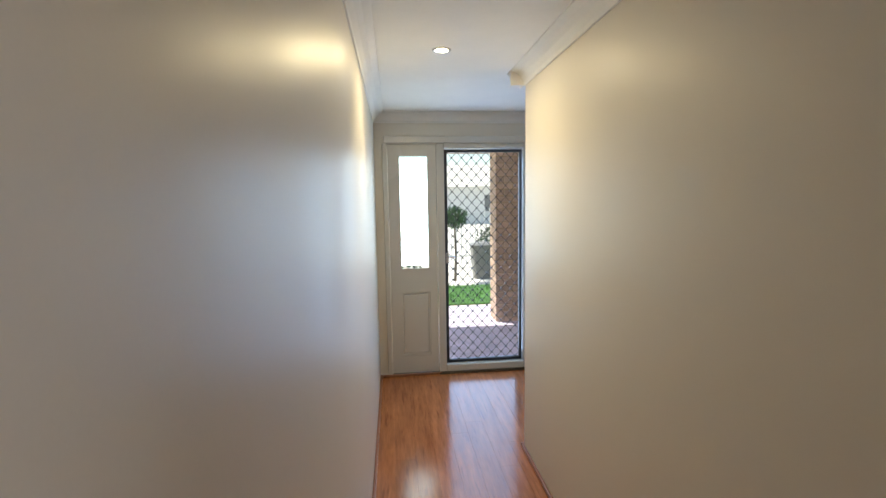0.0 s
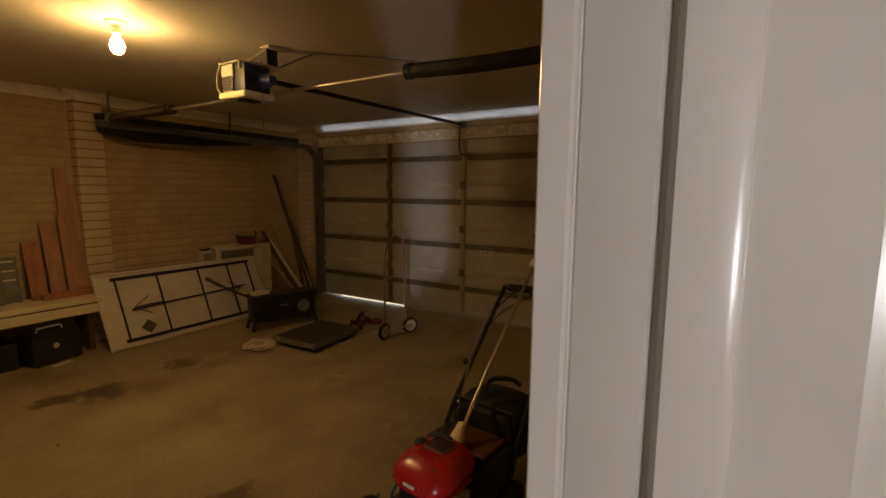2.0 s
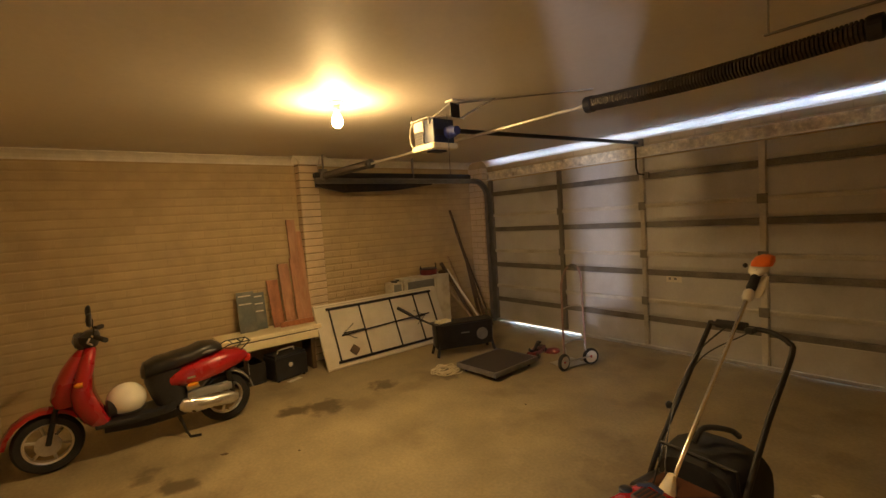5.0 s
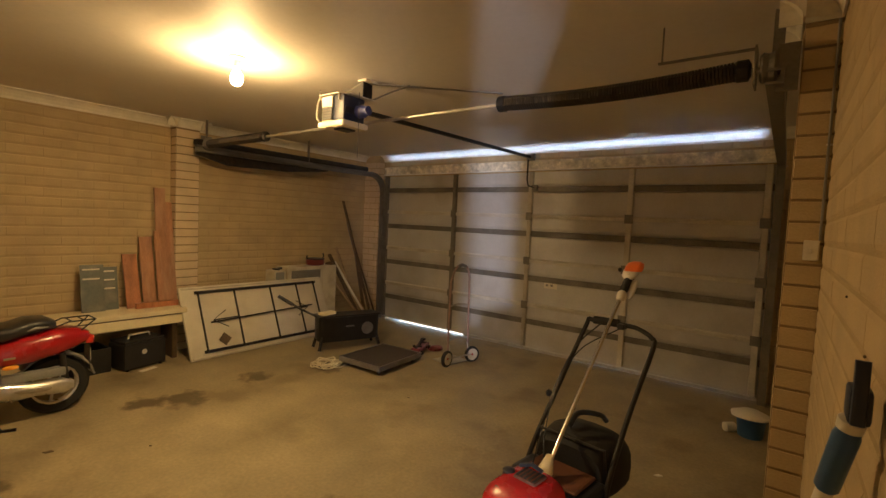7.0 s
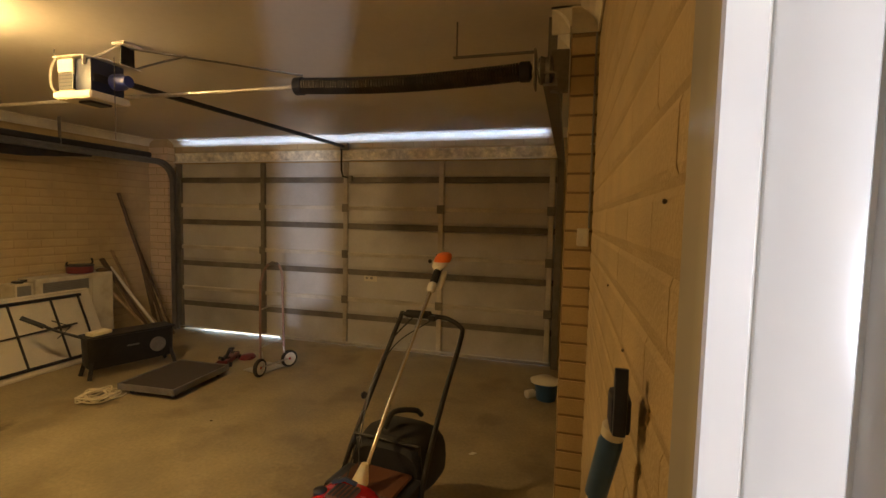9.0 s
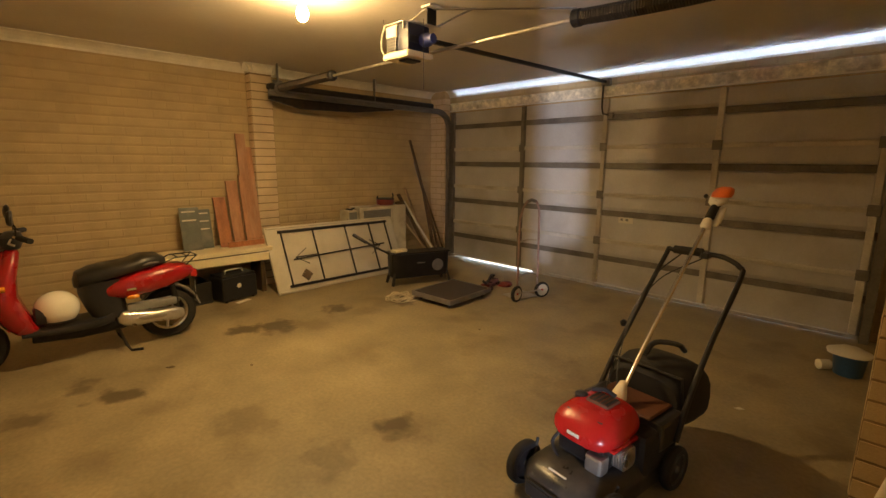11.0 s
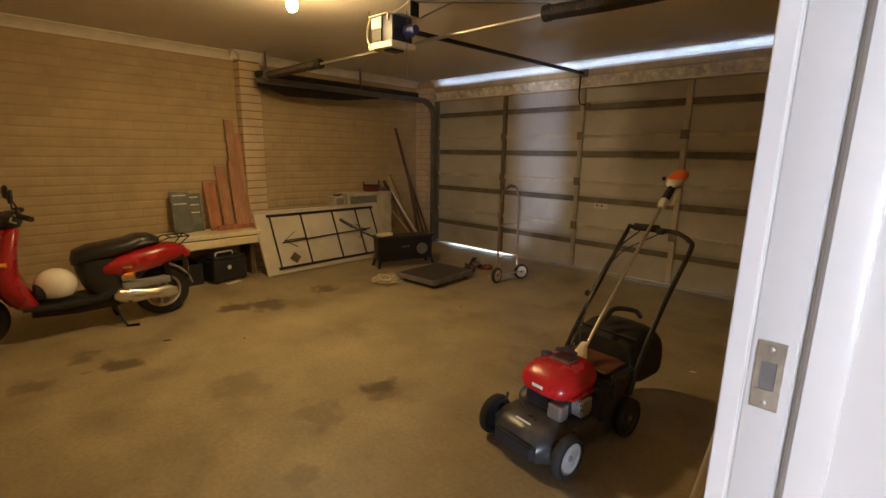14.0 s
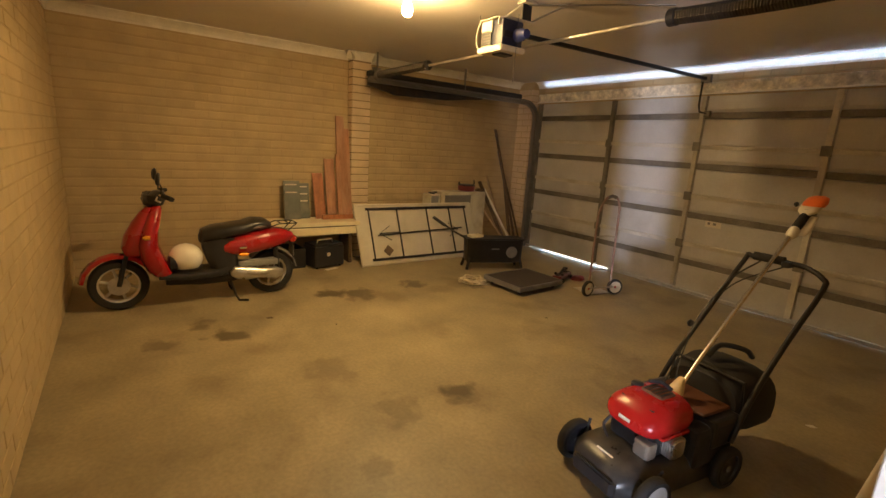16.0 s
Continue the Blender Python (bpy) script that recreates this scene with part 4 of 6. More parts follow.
    part("badge", box(0.29, 0.35, -0.152, -0.146, 0.462, 0.478, 0.002), "chrome", t, "small bright badge")
    rings = []
    for i in range(8):
        a = radians(8 + i * 19)
        c, s_ = math.cos(a), math.sin(a)
        rings.append([Vector((rw + (0.222 + d) * c, y, 0.205 + (0.222 + d) * s_)) for d, y in ((0, -0.06), (0.012, -0.058), (0.016, 0), (0.012, 0.058), (0, 0.06), (0.004, 0))])
    part("rear_mudguard", loft(rings), "greytrim", t, "dull grey rear mudguard", smooth=True)
    part("rear_fender_flap", box(0.765, 0.775, -0.06, 0.06, 0.28, 0.47, 0.003), "black", t)
    part("number_plate", box(0.776, 0.780, -0.05, 0.05, 0.34, 0.44, 0.002), "offwhite", t, "pale number plate")
    bm = tube([(0.55, -0.075, 0.62), (0.64, -0.085, 0.655), (0.80, -0.08, 0.655)], 0.006, 6)
    tube([(0.55, 0.075, 0.62), (0.64, 0.085, 0.655), (0.80, 0.08, 0.655)], 0.006, 6, bm)
    for x in (0.66, 0.73, 0.80):
        tube([(x, -0.082, 0.655), (x, 0.082, 0.655)], 0.005, 6, bm)
    tube([(0.72, -0.06, 0.58), (0.80, -0.08, 0.655)], 0.005, 6, bm)
    tube([(0.72, 0.06, 0.58), (0.80, 0.08, 0.655)], 0.005, 6, bm)
    part("luggage_rack", bm, "black_steel", t, "thin black luggage rack")
    e = part("engine_case", loft([oval(x, -0.105, z, ry, rz, 2.8, 16) for x, z, ry, rz in ((0.22, 0.245, 0.02, 0.025), (0.25, 0.25, 0.045, 0.055), (0.33, 0.235, 0.05, 0.062), (0.45, 0.225, 0.045, 0.045), (0.60, 0.215, 0.04, 0.055), (0.66, 0.21, 0.02, 0.03))]), "alu", t, "cast aluminium engine case", smooth=True)
    part("exhaust_guard", loft([oval(x, -0.15, z, ry, rz, 2.4, 12) for x, z, ry, rz in ((0.34, 0.245, 0.008, 0.01), (0.37, 0.243, 0.012, 0.022), (0.50, 0.228, 0.012, 0.018), (0.53, 0.226, 0.006, 0.008))]), "galv", e, smooth=True)
    part("air_box", box(0.28, 0.62, -0.125, -0.06, 0.285, 0.35, 0.02, seg=2), "greytrim", e, "grey air cleaner box")
    part("shock_absorber", tube([(0.62, -0.09, 0.24), (0.60, -0.09, 0.44)], 0.022, 10), "black_steel", t)
    bm = tube([(0.22, -0.09, 0.17), (0.25, -0.14, 0.05), (0.27, -0.17, 0.012), (0.34, -0.20, 0.012)], 0.010, 8)
    tube([(0.22, 0.09, 0.17), (0.25, 0.14, 0.05), (0.27, 0.17, 0.012)], 0.010, 8, bm)
    tube([(0.24, -0.11, 0.10), (0.24, 0.11, 0.10)], 0.009, 8, bm)
    part("centre_stand", bm, "black_steel", t, "black centre stand")
    return t


scooter()


def helmet():
    t = thing("helmet", "white open-face motorcycle helmet resting on the scooter footboard", "helmet", (-4.20, 0.275, 0.275), 0)
    rings = []
    for i in range(9):
        a = radians(-42 + i * 16.2)
        z, r = 0.115 + 0.122 * math.sin(a), 0.130 * math.cos(a)
        rings.append([Vector((r * 0.92 * math.cos(b), r * math.sin(b), z)) for b in [2 * math.pi * k / 26 for k in range(26)]])
    part("shell", loft(rings), "helmet", t, "glossy white shell", smooth=True)
    part("face_opening", loft([oval(0.02 + 0.0, y, 0.085, 0.075 * s, 0.062 * s, 3, 16, "y") for y, s in ((-0.132, 0.75), (-0.120, 1.0), (-0.07, 1.0))]), "seat", t, "dark padded face opening", smooth=True)
    part("rim_trim", tube([(0.115 * math.cos(a), 0.115 * math.sin(a), 0.036) for a in [2 * math.pi * k / 24 for k in range(25)]], 0.006, 6), "black", t)
    part("strap", tube([(0.06, -0.10, 0.05), (0.07, -0.13, 0.02), (0.03, -0.15, 0.01)], 0.005, 5, steps=4), "black", t)
    return t


helmet()


M["deckpaint"] = material("scuffed_dark_deck", (0.030, 0.029, 0.028), 0.33, vary=0.25, scale=14, bump=0.1, stain=(0.16, 0.13, 0.09), stain_scale=9, stain_amount=0.35)


def mower():
    # local: x across, front towards -y
    t = thing("lawn_mower", "red and black petrol push mower with a rear grass catcher", "lawn mower", (-0.913, 1.869, 0.0), -7.0)
    prof = [(-0.182, -0.33), (-0.12, -0.395), (0.12, -0.395), (0.182, -0.33), (0.192, 0.20), (0.18, 0.26), (-0.18, 0.26), (-0.192, 0.20)]

    def ring(s, z):
        return [Vector((x * s, y * s + (1 - s) * -0.05, z)) for x, y in prof]

    part("deck", loft([ring(1.0, 0.055), ring(1.01, 0.10), ring(0.97, 0.140), ring(0.86, 0.172), ring(0.62, 0.188)]), "deckpaint", t, "dark grey scuffed steel deck", smooth=True)
    part("deck_skirt", prism([(-0.12, -0.390), (0.12, -0.390), (0.10, -0.415), (-0.10, -0.415)], "z", 0.06, 0.13, bevel=0.008), "black", t)
    part("front_plate", box(-0.045, 0.045, -0.030, 0.030, -0.002, 0.004, 0.002, m=pose(-0.01, -0.350, 0.158, 38, 0, 0)), "offwhite", t, "small pale maker's plate")
    for x in (-1, 1):
        wheel("front_wheel", t, (x * 0.2165, -0.300, 0.100), 0.100, 0.044, (1, 0, 0), rim="black" if x < 0 else "galvhub", hub="greytrim", label="black plastic wheel with ribbed tyre" if x < 0 else "plastic wheel with a pale grey hub cap", rim_ratio=0.72)
        wheel("rear_wheel", t, (x * 0.2165, 0.195, 0.100), 0.100, 0.042, (1, 0, 0), rim="deckpaint", hub="greytrim", label="black plastic wheel", rim_ratio=0.72)
        part("height_lever", tube([(x * 0.185, -0.27, 0.12), (x * 0.20, -0.23, 0.20)], 0.007, 6), "black_steel", t)
    part("engine_block", box(-0.115, 0.115, -0.20, 0.09, 0.180, 0.300, 0.02, seg=2), "black_steel", t, "black engine block")
    part("fuel_pipe", tube([(-0.10, -0.20, 0.28), (-0.12, -0.23, 0.22), (-0.07, -0.25, 0.185)], 0.008, 6, steps=4), "black", t)
    part("finned_cylinder", loft([oval(x, -0.10, 0.24, r, r, 4, 12) for k in range(7) for x, r in ((0.085 + k * 0.012, 0.048), (0.091 + k * 0.012, 0.048), (0.091 + k * 0.012, 0.038), (0.097 + k * 0.012, 0.038))]), "alu", t, "bright finned cylinder")
    part("muffler", box(0.045, 0.125, -0.235, -0.175, 0.185, 0.262, 0.014, seg=2), "alu", t, "bright muffler guard")
    c = part("engine_cover", loft([oval(x, y, z, rx, ry, 3.6, 28, "z") for x, y, z, rx, ry in ((0.0, -0.095, 0.285, 0.118, 0.128), (0.0, -0.098, 0.290, 0.136, 0.150), (0.0, -0.095, 0.312, 0.148, 0.160), (0.0, -0.090, 0.340, 0.150, 0.158), (0.0, -0.080, 0.368, 0.138, 0.142), (0.0, -0.070, 0.390, 0.118, 0.122), (0.0, -0.062, 0.402, 0.096, 0.100), (0.0, -0.058, 0.408, 0.080, 0.085))]), "redplastic", t, "glossy red engine cover", smooth=True)
    part("starter_ring", box(-0.055, 0.055, -0.105, -0.005, 0.398, 0.420, 0.012, seg=2), "cork", c, "dark starter grille", smooth=True)
    for k in range(5):
        part("slot", box(-0.044 + k * 0.020, -0.034 + k * 0.020, -0.098, -0.012, 0.4185, 0.422, 0.001), "black", c)
    part("maker_plate", box(-0.03, 0.03, -0.259, -0.2535, 0.320, 0.336, 0.002), "offwhite", c)
    part("cooling_slot", box(-0.085, -0.025, -0.190, -0.178, 0.385, 0.390, 0.002), "black", c)
    part("cooling_slot", box(0.025, 0.085, -0.190, -0.178, 0.385, 0.390, 0.002), "black", c)
    part("side_lip", box(0.125, 0.150, -0.19, 0.01, 0.283, 0.300, 0.004), "redplastic", c)
    part("fuel_cap", lathe([(0.024, 0), (0.028, 0.006), (0.028, 0.026), (0.02, 0.032)], (-0.095, -0.075, 0.385), (-0.095, -0.075, 1), 16), "black", c, "black fuel cap", smooth=True)
    part("air_filter", box(-0.13, -0.02, 0.055, 0.105, 0.31, 0.37, 0.015, seg=2), "black", t)
    part("starter_handle", tube([(-0.07, -0.03, 0.425), (-0.02, -0.01, 0.44), (0.03, -0.005, 0.425)], 0.010, 8), "black", t)
    part("rear_flap", box(-0.14, 0.15, 0.07, 0.27, 0.335, 0.35, 0.006), "cork", t, "brown rear discharge flap")
    part("rear_housing", box(-0.20, 0.20, 0.08, 0.28, 0.20, 0.334, 0.02, seg=2), "black", t)
    g = part("grass_catcher", loft([oval(0, y, z, rx, rz, 3.0, 24, "y") for y, z, rx, rz in ((0.27, 0.32, 0.17, 0.12), (0.31, 0.335, 0.19, 0.15), (0.42, 0.335, 0.205, 0.165), (0.54, 0.32, 0.20, 0.155), (0.62, 0.295, 0.165, 0.12), (0.655, 0.28, 0.10, 0.07))]), "rubber", t, "black fabric and plastic grass catcher", smooth=True)
    part("catcher_handle", tube([(-0.03, 0.33, 0.51), (-0.02, 0.40, 0.56), (0.06, 0.46, 0.56), (0.07, 0.52, 0.515)], 0.013, 8, steps=4), "black", g, "black carry handle")
    part("side_chute", box(0.10, 0.190, -0.02, 0.27, 0.11, 0.31, 0.03, seg=2), "rubber", t)
    part("catcher_frame", tube([(-0.18, 0.29, 0.34), (-0.17, 0.29, 0.47), (0.17, 0.29, 0.47), (0.18, 0.29, 0.34)], 0.008, 6), "black_steel", g)
    path = [(-0.205, 0.20, 0.22), (-0.20, 0.30, 0.40), (-0.185, 0.50, 0.66), (-0.17, 0.735, 0.945), (-0.15, 0.75, 0.965)]
    left = path + [(0.06, 0.765, 0.965), (0.13, 0.755, 0.955), (0.185, 0.74, 0.93), (0.205, 0.715, 0.885), (0.20, 0.50, 0.64), (0.205, 0.30, 0.40), (0.21, 0.20, 0.22)]
    h = part("handle", tube(left, 0.0125, 10, steps=3), "black_steel", t, "bent black tubular handle", smooth=True)
    part("grip", tube([(-0.14, 0.755, 0.967), (0.0, 0.765, 0.969)], 0.022, 12), "rubber", h, "thick black foam grip", smooth=True)
    part("throttle", box(0.005, 0.045, 0.72, 0.775, 0.945, 0.975, 0.006), "black", h)
    part("clamp_knob", lathe([(0.016, 0), (0.02, 0.012), (0.012, 0.022)], (-0.215, 0.45, 0.59), (-1, 0.45, 0.59), 12), "black", h)
    part("cable", tube([(-0.10, 0.75, 0.95), (-0.17, 0.62, 0.83), (-0.20, 0.46, 0.62), (-0.17, 0.30, 0.42), (-0.10, 0.12, 0.36)], 0.0045, 6, steps=6), "black", t, "black control cable")
    part("cable", tube([(0.02, 0.75, 0.95), (-0.15, 0.62, 0.81), (-0.185, 0.44, 0.60), (-0.12, 0.25, 0.44), (-0.02, 0.10, 0.37)], 0.0035, 6, steps=6), "black", t, "thin control cable")
    return t


mower()


def trimmer():
    t = thing("string_trimmer", "orange and white petrol string trimmer leaning on the mower handle", "string trimmer", (-0.91, 1.965, 0.358))
    a, b = Vector((0.0, 0.0, 0.015)), Vector((0.060, 0.765, 0.737))
    d = (b - a).normalized()
    part("shaft", tube([a, a + d * 0.35 + Vector((0, 0, 0.012)), b], 0.0105, 10, steps=4), "chrome", t, "bright aluminium shaft", smooth=True)
    part("trimmer_head", loft([oval(x, y, z, rx, ry, 2.4, 14, "z") for x, y, z, rx, ry in ((0.0, -0.038, 0.004, 0.024, 0.036), (0.0, -0.028, 0.020, 0.038, 0.042), (0.0, -0.006, 0.045, 0.030, 0.029), (0.0, 0.026, 0.082, 0.016, 0.014))]), "cream", t, "cream plastic gear end", smooth=True)
    n, _ = frame_of(b, b + d)
    part("lower_grip", lathe([(0.016, -0.02), (0.026, 0.0), (0.026, 0.035), (0.02, 0.045)], b, b + d, 14), "offwhite", t, "white grip end", smooth=True)
    part("rear_grip", lathe([(0.020, 0.045), (0.024, 0.06), (0.022, 0.15), (0.028, 0.165)], b, b + d, 14), "rubber", t, "black rubber grip", smooth=True)
    c = b + d * 0.07 + Vector((0.035, 0, -0.02))
    part("fuel_tank", loft([oval(*(c + d * s), rx, rx * 0.8, 2.6, 14, "z") for s, rx in ((-0.04, 0.013), (-0.015, 0.022), (0.055, 0.023), (0.10, 0.017))]), "offwhite", t, "white fuel tank", smooth=True)
    c = b + d * 0.19
    part("powerhead", loft([oval(*(c + d * s), rx, ry, 2.8, 16, "z") for s, rx, ry in ((-0.04, 0.024, 0.024), (-0.015, 0.042, 0.038), (0.03, 0.046, 0.042), (0.06, 0.035, 0.035))]), "offwhite", t, "white engine housing", smooth=True)
    part("top_cover", loft([oval(*(c + d * s + Vector((0.01, 0, 0.012))), rx, ry, 2.4, 16, "z") for s, rx, ry in ((0.010, 0.048, 0.044), (0.04, 0.052, 0.047), (0.075, 0.043, 0.038), (0.09, 0.02, 0.02))]), "orange", t, "orange engine cover", smooth=True)
    part("pull_knob", lathe([(0.008, 0), (0.014, 0.01), (0.008, 0.02)], c + Vector((-0.052, 0, 0.02)), c + Vector((-0.2, 0, 0.02)), 10), "black", t)
    return t


trimmer()


M["dustyred"] = material("faded_red_steel", (0.30, 0.19, 0.17), 0.5, metal=0.2, vary=0.25, scale=12, stain=(0.20, 0.17, 0.15), stain_scale=8, stain_amount=0.6)


def hand_truck():
    t = thing("hand_truck", "old faded reddish steel tubular hand truck with white-hubbed wheels", "hand truck", (-2.80, 3.96, 0.0), -13.5)
    loop = [(0.0, -0.145, 0.09), (0.0, -0.142, 0.78), (-0.005, -0.125, 0.90), (-0.02, -0.06, 1.01), (-0.025, 0.02, 1.045), (-0.02, 0.09, 1.02), (-0.005, 0.115, 0.93), (0.0, 0.118, 0.80), (0.0, 0.135, 0.09)]
    part("frame_tube", tube(loop, 0.0115, 10, steps=4), "dustyred", t, "looped faded pinkish steel tube frame", smooth=True)
    part("grip", tube([(-0.021, -0.03, 1.027), (-0.025, 0.02, 1.045), (-0.021, 0.075, 1.030)], 0.017, 10), "galv_dark", t)
    part("crossbar", tube([(0.0, -0.142, 0.62), (-0.03, 0, 0.63), (0.0, 0.123, 0.62)], 0.008, 8, steps=4), "galv", t)
    part("crossbar", tube([(0.0, -0.144, 0.26), (-0.03, 0, 0.27), (0.0, 0.132, 0.26)], 0.008, 8, steps=4), "galv", t)
    part("axle", rod((0.03, -0.19, 0.085), (0.03, 0.19, 0.085), 0.008, 10), "galv", t)
    part("toe_plate", box(-0.24, 0.0, -0.15, 0.15, 0.006, 0.012, 0.002), "galv", t, "flat toe plate")
    for y in (-1, 1):
        part("wheel_bracket", tube([(0.03, y * 0.13, 0.085), (0.0, y * 0.125, 0.22)], 0.006, 6), "galv", t)
        wheel("wheel", t, (0.03, y * 0.175, 0.085), 0.085, 0.035, (1, -0.25 * y, 0), rim="helmet", hub="redplastic", label="black rubber wheel with a white hub", rim_ratio=0.74)
    return t


hand_truck()


def folding_table():
    t = thing("folding_table", "cream folding table on its edge against the brick wall", "folding table")
    # local: x along the long edge, y out of the underside, z up the short edge
    a, b = Vector((-4.665, 2.10, 0.004)), Vector((-4.70, 3.86, 0.004))
    along = (b - a).normalized()
    up = (Vector((-4.97, 2.10, 0.70)) - Vector((-4.665, 2.10, 0.0))).normalized()
    out = along.cross(up).normalized()
    out = out if out.x > 0 else -out
    m = Matrix.Identity(4)
    for i, v in enumerate((along, out, up)):
        for j in range(3):
            m[j][i] = v[j]
    m.translation = a
    t.matrix_basis = m
    n, h = 1.76, 0.76
    part("tabletop", box(0, n, -0.032, 0.0, 0.0, h, 0.012, seg=2), "tabletop", t, "cream laminate tabletop seen from below", smooth=True)
    bm = box(0.02, n - 0.02, 0.0005, 0.012, h - 0.03, h - 0.012, 0.002)
    box(0.02, n - 0.02, 0.0005, 0.012, 0.012, 0.03, 0.002, bm=bm)
    part("edge_lip", bm, "tabletop", t)
    bm = box(0.14, n - 0.10, 0.001, 0.020, h - 0.085, h - 0.055, 0.003)
    box(0.14, n - 0.10, 0.001, 0.020, 0.055, 0.085, 0.003, bm=bm)
    part("side_rail", bm, "black_steel", t, "dark steel side rails")
    for x in (0.17, 0.56, 1.00, 1.36, 1.62):
        part("cross_bar", tube([(x, 0.018, 0.07), (x, 0.018, h - 0.07)], 0.010, 8), "black_steel", t)
    part("centre_bar", tube([(0.25, 0.026, 0.36), (1.52, 0.026, 0.40)], 0.009, 8), "black_steel", t)
    for x, s in ((0.42, 1), (1.30, -1)):
        part("leg_brace", tube([(x, 0.03, 0.47), (x - s * 0.15, 0.032, 0.38), (x, 0.03, 0.29)], 0.005, 6), "black_steel", t)
        part("leg_brace", tube([(x - s * 0.14, 0.032, 0.38), (x + s * 0.14, 0.03, 0.385)], 0.007, 6), "black_steel", t)
    part("diamond_plate", prism([(0.37, 0.10), (0.44, 0.17), (0.37, 0.24), (0.30, 0.17)], "y", 0.001, 0.010, bevel=0.003), "darkwood", t, "dark diamond-shaped plate")
    return t


folding_table()


def bench():
    t = thing("bench", "long cream bench of two thick boards against the wall", "bench", (-5.06, 1.62, 0.0))
    part("top_board", box(-0.20, 0.21, -0.52, 0.52, 0.468, 0.515, 0.010, seg=2), "cream", t, "cream painted top board")
    part("lower_board", box(-0.19, 0.20, -0.50, 0.50, 0.370, 0.455, 0.012, seg=2), "cream", t, "cream painted lower board")
    # dark filler stands in for the shade in the groove between the boards
    part("gap_strip", box(-0.18, 0.19, -0.50, 0.50, 0.456, 0.467), "darkwood", t)
    for y in (-0.44, 0.44):
        part("leg", box(-0.16, 0.12, y - 0.025, y + 0.025, 0.0, 0.369, 0.006), "darkwood", t, "dark trestle leg")
    return t


bench()


def lean_board(y0, y1, z0, z1, x_foot, x_top, thick, mat, label, group="boards leaning on the wall", name="plank"):
    t = thing(name, label, "plank", (0, 0, 0), group=group)
    bm = bmesh.new()
    dx = x_top - x_foot
    ring = lambda z, x: [(x, y0, z), (x, y1, z), (x - thick, y1, z), (x - thick, y0, z)]
    loft([ring(z0, x_foot), ring((z0 + z1) / 2, x_foot + dx / 2), ring(z1, x_top)], bm)
    bmesh.ops.bevel(bm, geom=bm.edges[:], offset=0.002, segments=1, affect="EDGES")
    part("board", bm, mat, t)
    return t


lean_board(1.70, 1.825, 0.516, 1.03, -5.10, -5.255, 0.02, "jarrah", "short dark red hardwood offcut standing on the bench")
lean_board(1.842, 1.96, 0.516, 1.20, -5.10, -5.250, 0.02, "pinkwood", "red-brown hardwood offcut of middling length standing on the bench")
lean_board(1.985, 2.085, 0.516, 1.70, -5.115, -5.270, 0.02, "pinkwood", "tall pale red hardwood board leaning on the brick wall")
lean_board(1.968, 2.145, 0.516, 1.26, -5.085, -5.215, 0.02, "pinkwood", "wide pale red hardwood offcut leaning on the brick wall")
lean_board(2.088, 2.148, 0.516, 1.56, -5.112, -5.262, 0.02, "pinkwood", "narrow red hardwood strip leaning on the brick wall")
t = thing("offcut", "low red-brown timber offcut lying on the bench", "plank", (0, 0, 0), group="boards leaning on the wall")
part("board", box(-5.062, -5.03, 1.75, 2.13, 0.516, 0.572, 0.003), "jarrah", t)


def vent_plate(y, z0, w, h, x):
    t = thing("vent_plate", "thin pale metal louvred plate leaning on the wall above the bench", "metal plate", (x, y, z0), group="louvred metal plates")
    bm = loft([[(0.0, -w / 2, 0), (0.0, w / 2, 0), (-0.006, w / 2, 0), (-0.006, -w / 2, 0)], [(-0.06, -w / 2, h), (-0.06, w / 2, h), (-0.066, w / 2, h), (-0.066, -w / 2, h)]])
    part("sheet", bm, "steelblue", t)
    for k in range(2 + int(w < 0.15)):
        z = h * (0.92 - k * 0.20)
        x0 = -0.06 * z / h
        part("louvre", box(x0 + 0.001, x0 + 0.016, -w * 0.42, w * 0.3, z - 0.014, z, 0.002), "helmet", t, "bright louvre")
    return t


M["steelblue"] = material("blue_grey_sheet", (0.15, 0.165, 0.16), 0.38, metal=0.3, vary=0.12, scale=8, stain=(0.42, 0.40, 0.33), stain_scale=6, stain_amount=0.4)
vent_plate(1.44, 0.516, 0.18, 0.43, -5.12)
vent_plate(1.585, 0.516, 0.13, 0.40, -5.16)


def black_box():
    t = thing("speaker_box", "small black plastic case with a round pale dial under the bench", "plastic case", (-4.93, 1.73, 0.0), 12)
    part("case", box(-0.13, 0.13, -0.19, 0.19, 0.012, 0.25, 0.02, seg=2), "black", t, "black case")
    part("lid", box(-0.12, 0.12, -0.18, 0.18, 0.251, 0.275, 0.01, seg=2), "black", t)
    part("dial", lathe([(0.02, 0), (0.024, 0.004), (0.012, 0.008)], (0.131, -0.02, 0.16), (1, -0.02, 0.16), 18), "offwhite", t, "round pale dial")
    part("carry_handle", tube([(0.02, -0.10, 0.276), (0.02, -0.09, 0.31), (0.02, 0.09, 0.31), (0.02, 0.10, 0.276)], 0.008, 8), "offwhite", t)
    for x in (-0.1, 0.1):
        for y in (-0.15, 0.15):
            part("foot", lathe([(0.014, 0), (0.012, 0.0118)], (x, y, 0), (x, y, 1), 10), "rubber", t)
    return t


black_box()
t = thing("paper_scrap", "pale scrap of paper on the floor under the bench", "paper", (-4.74, 1.75, 0.0), 20)
part("sheet", box(-0.03, 0.03, -0.08, 0.08, 0.001, 0.004, 0.001), "offwhite", t)
t = thing("storage_crate", "dark plastic crate pushed under the bench", "crate", (-5.05, 1.36, 0.0), 4)
